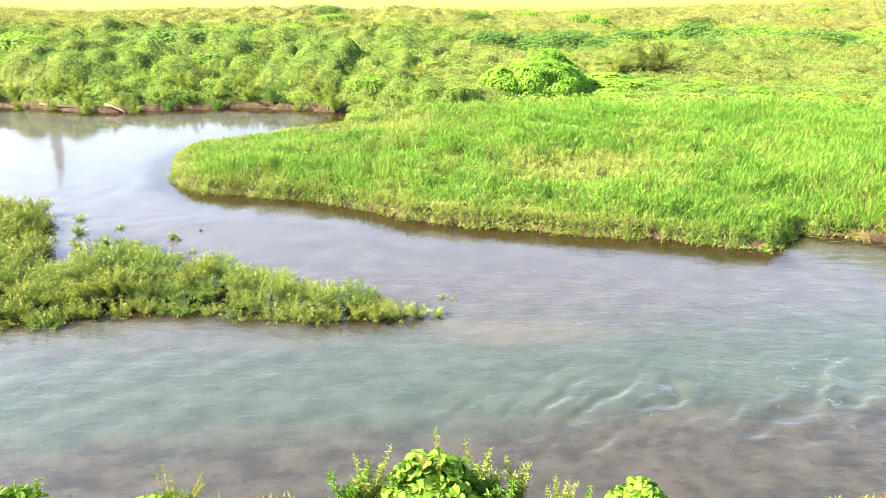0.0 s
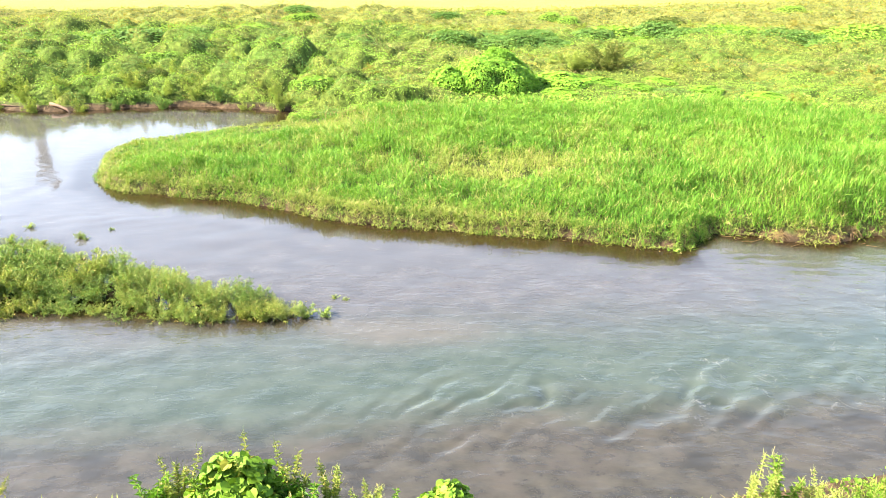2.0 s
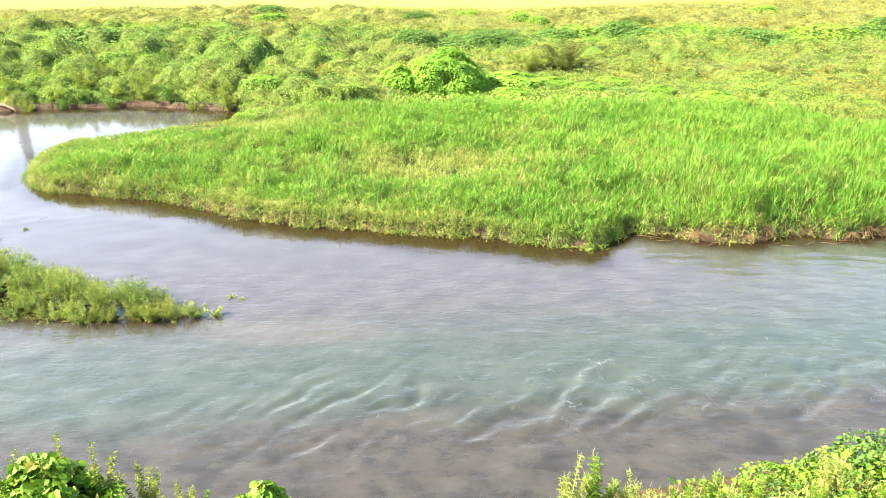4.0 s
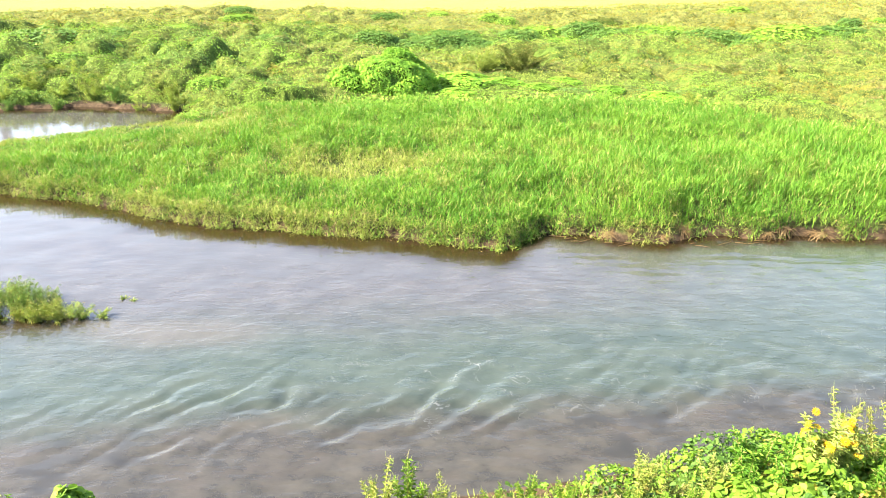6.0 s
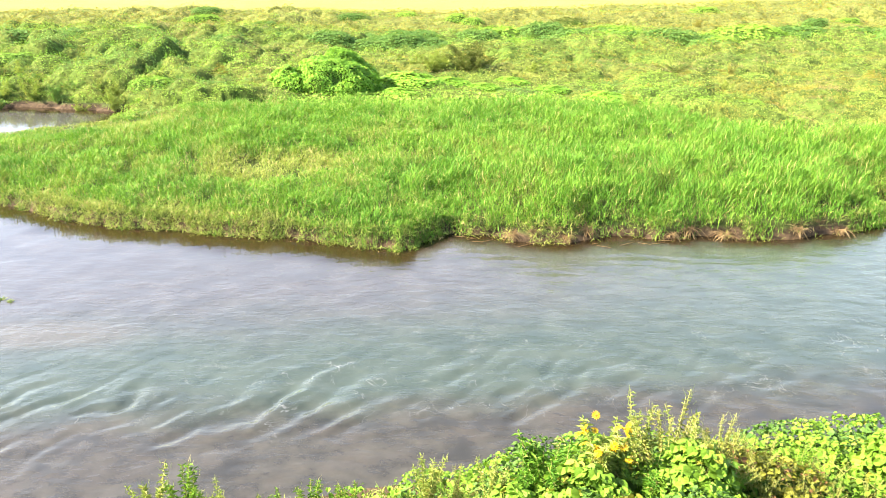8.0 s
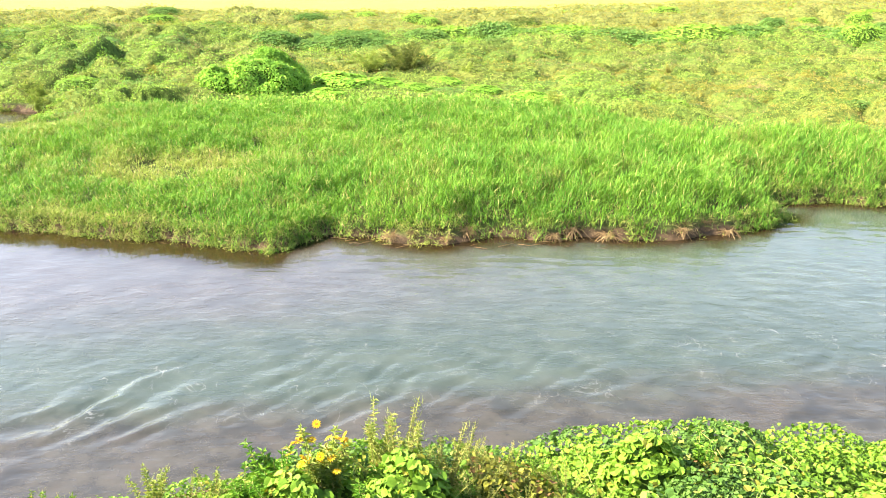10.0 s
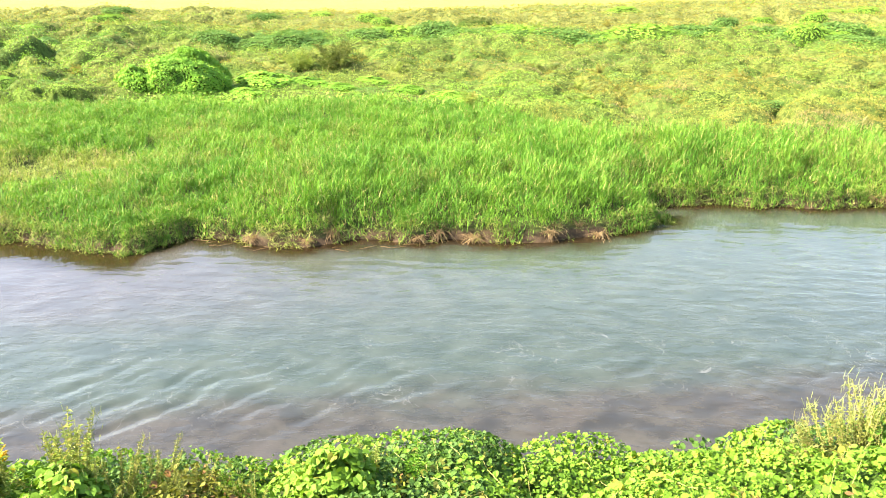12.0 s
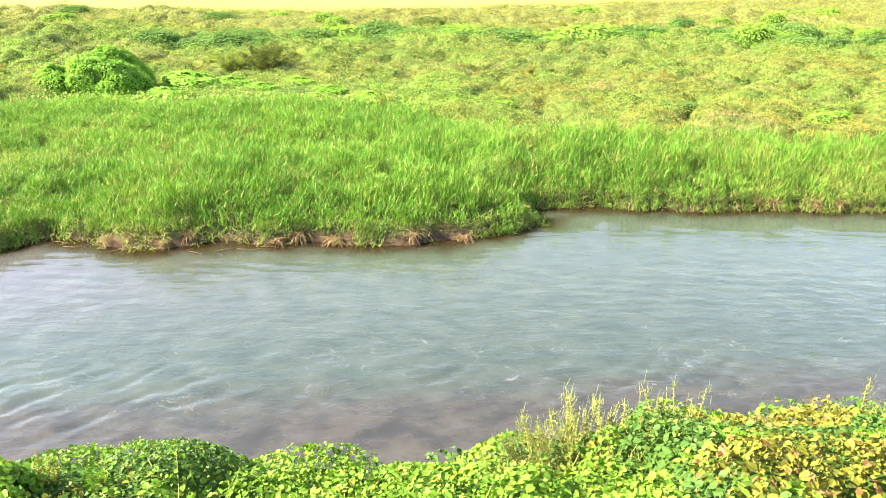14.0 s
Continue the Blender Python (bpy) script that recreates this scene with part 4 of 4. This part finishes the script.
def spiked_weed(name, stems, height, spread, leaf, mat, label, spikes=True, tip=SPIKE):
    """A tall weed: upright stems, each with lance leaves all the way up and thin flower spikes on top."""
    root = tagged(new(name), label, "weed", "weeds on the near bank")
    for k in range(stems):
        a, r = rng.uniform(0, 2 * np.pi), spread * math.sqrt(rng.uniform(0, 1))
        top = np.array([math.cos(a) * r, math.sin(a) * r, height * rng.uniform(0.7, 1.0)])
        flat, rise = top * np.array([1, 1, 0]), np.array([0, 0, top[2]])
        t = np.linspace(0, 1, 6)[:, None]
        stem = part("stem", mesh_of("stem", *tube(flat * (0.55 * t + 0.45 * t ** 2) + rise * t, np.linspace(0.009, 0.003, 6), 4), STEM), root)
        m = int(78 * height / 0.9)
        u = np.linspace(0.15, 0.97, m)[:, None]
        P = flat * (0.55 * u + 0.45 * u ** 2) + rise * u
        b = np.arange(m) * 2.4 + rng.uniform(0, 6)
        A = np.stack([np.cos(b), np.sin(b), rng.uniform(0.0, 1.1, m)], 1)
        s = leaf * rng.uniform(0.6, 1.25, m) * (1.15 - 0.5 * P[:, 2] / height)
        face = np.array([[0, 0, 1.0]]) + rng.normal(0, 0.35, (m, 3))
        tagged(part("foliage", mesh_of("foliage", *lay(LANCE, P, A, face, np.stack([s * 0.30, s, s], 1)), mat), stem), kind="stuff")
        if spikes:
            plumes = []
            for j in range(9):
                p, d = top * np.array([0.95, 0.95, rng.uniform(0.76, 0.99)]) + rng.normal(0, 0.03, 3) * np.array([1, 1, 0]), ways(1, 3, 42)[0]
                plumes.append(tube(p + d * np.linspace(0, 1, 3)[:, None] * rng.uniform(0.04, 0.11), (0.0012, 0.0021, 0.0006), 3))
            tagged(part("plume", mesh_of("plume", *joined(*plumes), tip), stem, "pale yellow flower spikes"), kind="stuff")
    return root


def plant_out(root, places):
    for k, (px, py, top) in enumerate(places):
        g = float(ground_z(np.array([px]), np.array([py]))[0]) - 0.04
        m = pose(px, py, g, rng.uniform(-6, 6), rng.uniform(-6, 6), rng.uniform(0, 360))
        ob = root if k == 0 else copy_thing(root, m)
        if k == 0:
            ob.matrix_basis = m
        s = (top - g) / root["tall"]
        ob.scale = (min(s, 1.25), min(s, 1.25), s)


weeds = []
for name, stems, height, spread, leaf, mat, label, spikes in (
        ("spiked_weed", 9, 1.0, 0.30, 0.075, HERB, "tall green weed with pale flower spikes", True),
        ("spiked_weed", 7, 1.0, 0.22, 0.080, VINE, "bright green weed with yellowish flower spikes", True),
        ("leafy_weed", 7, 1.0, 0.24, 0.11, REED, "tall dull green weed with lance leaves", False),
        ("plumed_weed", 13, 1.0, 0.44, 0.052, YELLOW, "yellowing weed with thick feathery plumes", True)):
    w = spiked_weed(name, stems, height, spread, leaf, mat, label, spikes)
    w["tall"] = height
    weeds.append(w)
# x, y and top of the weeds that stand out against the water
plant_out(weeds[0], [(-0.85, 7.4, 1.6), (0.05, 7.5, 1.85), (0.5, 7.4, 1.7), (1.1, 7.5, 1.5), (1.6, 7.3, 1.4), (6.3, 7.3, 1.75), (7.1, 7.2, 1.6), (9.45, 7.45, 1.85), (10.2, 7.3, 1.9),
                     (12.5, 7.3, 2.5), (15.4, 8.0, 1.95), (-5.4, 7.0, 1.35), (8.2, 7.25, 1.35), (20.4, 8.3, 1.75), (12.0, 7.8, 2.3)])
plant_out(weeds[1], [(-0.3, 7.2, 1.75), (6.7, 7.35, 1.8), (7.7, 7.2, 1.6), (8.6, 7.3, 1.65), (5.75, 7.0, 1.4), (6.05, 6.9, 1.45), (8.1, 7.4, 1.55), (-5.05, 7.05, 1.6), (-1.6, 6.9, 1.25), (-3.2, 7.1, 1.45), (9.0, 7.1, 1.45), (4.9, 6.95, 1.2), (5.5, 7.1, 1.25), (10.0, 7.0, 1.75), (7.4, 7.0, 1.4), (8.35, 7.05, 1.45), (9.3, 7.25, 1.55), (9.65, 7.0, 1.6), (8.9, 6.8, 1.5),
                     (13.9, 7.7, 1.9)])
plant_out(weeds[2], [(-1.1, 7.3, 1.5), (0.8, 7.2, 1.6), (10.6, 7.2, 2.0), (11.0, 7.15, 2.25), (11.9, 7.0, 2.2), (15.9, 8.1, 1.85), (1.9, 7.1, 1.35), (10.9, 7.6, 2.1)])
plant_out(weeds[3], [(-3.3, 7.2, 1.55), (12.3, 7.5, 2.55), (12.8, 7.4, 2.3), (13.2, 7.4, 2.1), (13.5, 7.7, 1.95), (21.2, 8.3, 2.35), (21.5, 8.4, 2.3), (9.8, 7.6, 1.5), (21.8, 8.3, 2.3), (20.9, 8.45, 2.0), (21.35, 8.6, 2.4), (21.0, 8.2, 2.15), (22.6, 8.6, 2.45), (24.6, 8.7, 2.4),
                     (-5.3, 6.9, 1.35), (13.0, 7.9, 1.9), (14.2, 7.5, 1.85), (20.6, 8.2, 1.8), (13.2, 7.0, 1.95), (13.7, 7.1, 1.9), (14.0, 7.0, 1.85), (14.5, 7.2, 1.8), (13.4, 6.7, 2.0), (12.7, 7.0, 2.25)])

# broad-leaved bushes of creeper standing out at the foot of the bank
clump = heap("creeper_clump", 0.62, 0.5, 0.75, 1150, 0.100, VINE, "rounded clump of broad bright green creeper leaves", "creeper", "creeper clumps at the water's edge", BROAD)
clump.matrix_basis = pose(-0.05, 7.25, 0.72)
clump.scale = (1.1, 1.0, 1.1)
for px, py, pz, s in ((2.55, 7.15, 0.62, 0.85), (-3.45, 6.95, 0.60, 0.75), (-5.7, 6.9, 0.62, 0.8), (6.55, 6.95, 0.60, 0.75), (10.6, 7.0, 1.0, 0.85), (11.2, 6.9, 1.25, 0.95), (0.55, 7.1, 0.55, 0.8),
                      (15.1, 7.6, 1.4, 0.8), (-0.7, 7.0, 0.6, 0.7), (7.9, 6.95, 0.55, 0.7), (-5.2, 6.95, 0.7, 0.8), (12.4, 7.0, 1.5, 0.9)):
    copy_thing(clump, pose(px, py, pz, 0, 0, rng.uniform(0, 360))).scale = (s, s, s)


# the clump of yellow daisies
def flower_meshes():
    n = 12
    a = np.arange(n) * 2 * np.pi / n
    along = np.stack([np.cos(a), np.sin(a), 0.12 + 0 * a], 1)
    petals = lay(LANCE, along * 0.010, along, np.tile([[0, 0, 1.0]], (n, 1)), np.tile([[0.020, 0.046, 0.03]], (n, 1)))
    rings = [(r * math.cos(b), r * math.sin(b), z) for r, z in ((0.014, 0.0), (0.012, 0.008)) for b in np.arange(8) * math.pi / 4]
    v = np.array(rings + [(0, 0, 0.012), (0, 0, -0.004)])
    t = []
    for k in range(8):
        j = (k + 1) % 8
        t += [(k, j, 8 + j), (k, 8 + j, 8 + k), (8 + k, 8 + j, 16), (j, k, 17)]
    return mesh_of("petals", *petals, PETAL), mesh_of("flower_centre", v, np.array(t), FLOWER_EYE)


daisy = spiked_weed("daisy_clump", 16, 1.25, 0.34, 0.13, HERB, "tall leafy clump of yellow daisies on the bank", False)
tagged(daisy, "tall leafy clump of yellow daisies on the bank", "flower", "flowers")
daisy.matrix_basis = pose(11.5, 7.25, float(ground_z(np.array([11.5]), np.array([7.25]))[0]) - 0.03)
petals, eye_mesh = flower_meshes()
for k in range(22):
    a, r = rng.uniform(0, 2 * np.pi), 0.34 * math.sqrt(rng.uniform(0, 1))
    head = part("flower_head", petals, daisy, "yellow daisy flower")
    head.matrix_basis = pose(math.cos(a) * r - 0.05, math.sin(a) * r, 1.28 - 0.5 * r + rng.uniform(-0.16, 0.05), rng.uniform(-10, 55), rng.uniform(-45, 10), rng.uniform(0, 360))
    part("flower_centre", eye_mesh, head)


# ---------------------------------------------------------------- drift, foam, and the far pylon
def driftwood(label, points, radius):
    ob = new("driftwood", mesh_of("driftwood", *tube(points, np.linspace(radius, radius * 0.45, len(points)), 7), WOOD, True))
    return tagged(ob, label, "driftwood", "driftwood at the water's edge")


driftwood("grey weathered driftwood log on the mud bank", [(-15.2, 33.15, 0.28), (-14.8, 32.95, 0.25), (-14.3, 32.75, 0.12), (-14.1, 32.6, -0.03)], 0.09)
driftwood("pale driftwood branch on the mud bank", [(-18.4, 33.6, 0.20), (-17.4, 33.35, 0.16), (-16.4, 33.2, 0.10)], 0.05)
for k in range(14):
    px = rng.uniform(9.8, 16.5)
    py = 18.15 + 0.25 * rng.uniform(-1, 1) + (0.35 if px < 11 or px > 13.8 else -0.05)
    a, s = rng.uniform(-0.5, 0.5), rng.uniform(0.08, 0.28)
    pts = [(px - s * math.cos(a), py - s * math.sin(a), 0.015), (px, py, 0.03), (px + s * math.cos(a + 0.2), py + s * math.sin(a + 0.2), 0.015)]
    ob = new("floating_straw", mesh_of("floating_straw", *tube(pts, (0.006, 0.009, 0.004), 5), DRY))
    tagged(ob, "thin yellow straw floating by the bank", "straw", "straws floating by the bank")


def far_pylon(px, py, high):
    """A slim lattice tower: four legs that lean together, and braces round them."""
    root = tagged(new("pylon"), "tall slim grey lattice pylon beyond the field", "pylon")
    levels = np.linspace(0, high, 10)
    half = np.interp(levels, (0, high), (0.62, 0.38))
    corners = ((-1, -1), (1, -1), (1, 1), (-1, 1))
    legs = [np.stack([cx * half, cy * half, levels], 1) for cx, cy in corners]
    for leg in legs:
        part("leg", mesh_of("leg", *tube(leg, np.linspace(0.24, 0.13, 10), 6), STEEL, True), root)
    for k in range(9):
        for a, b in zip(legs, legs[1:] + legs[:1]):
            for low, top in ((a[k], b[k + 1]), (b[k], a[k + 1])):
                part("brace", mesh_of("brace", *tube([low, (low + top) / 2, top], (0.09, 0.09, 0.09), 4), STEEL), root)
    for z, wide in ((0.80, 3.2), (0.90, 2.6)):
        part("crossarm", mesh_of("crossarm", *tube([(-wide, 0, high * z), (0, 0, high * z + 0.2), (wide, 0, high * z)], (0.08, 0.2, 0.08), 6), STEEL), root)
    root.matrix_basis = pose(px, py, float(ground_z(np.array([px]), np.array([py]))[0]) - 0.1)


far_pylon(-60.0, 112.0, 29.0)
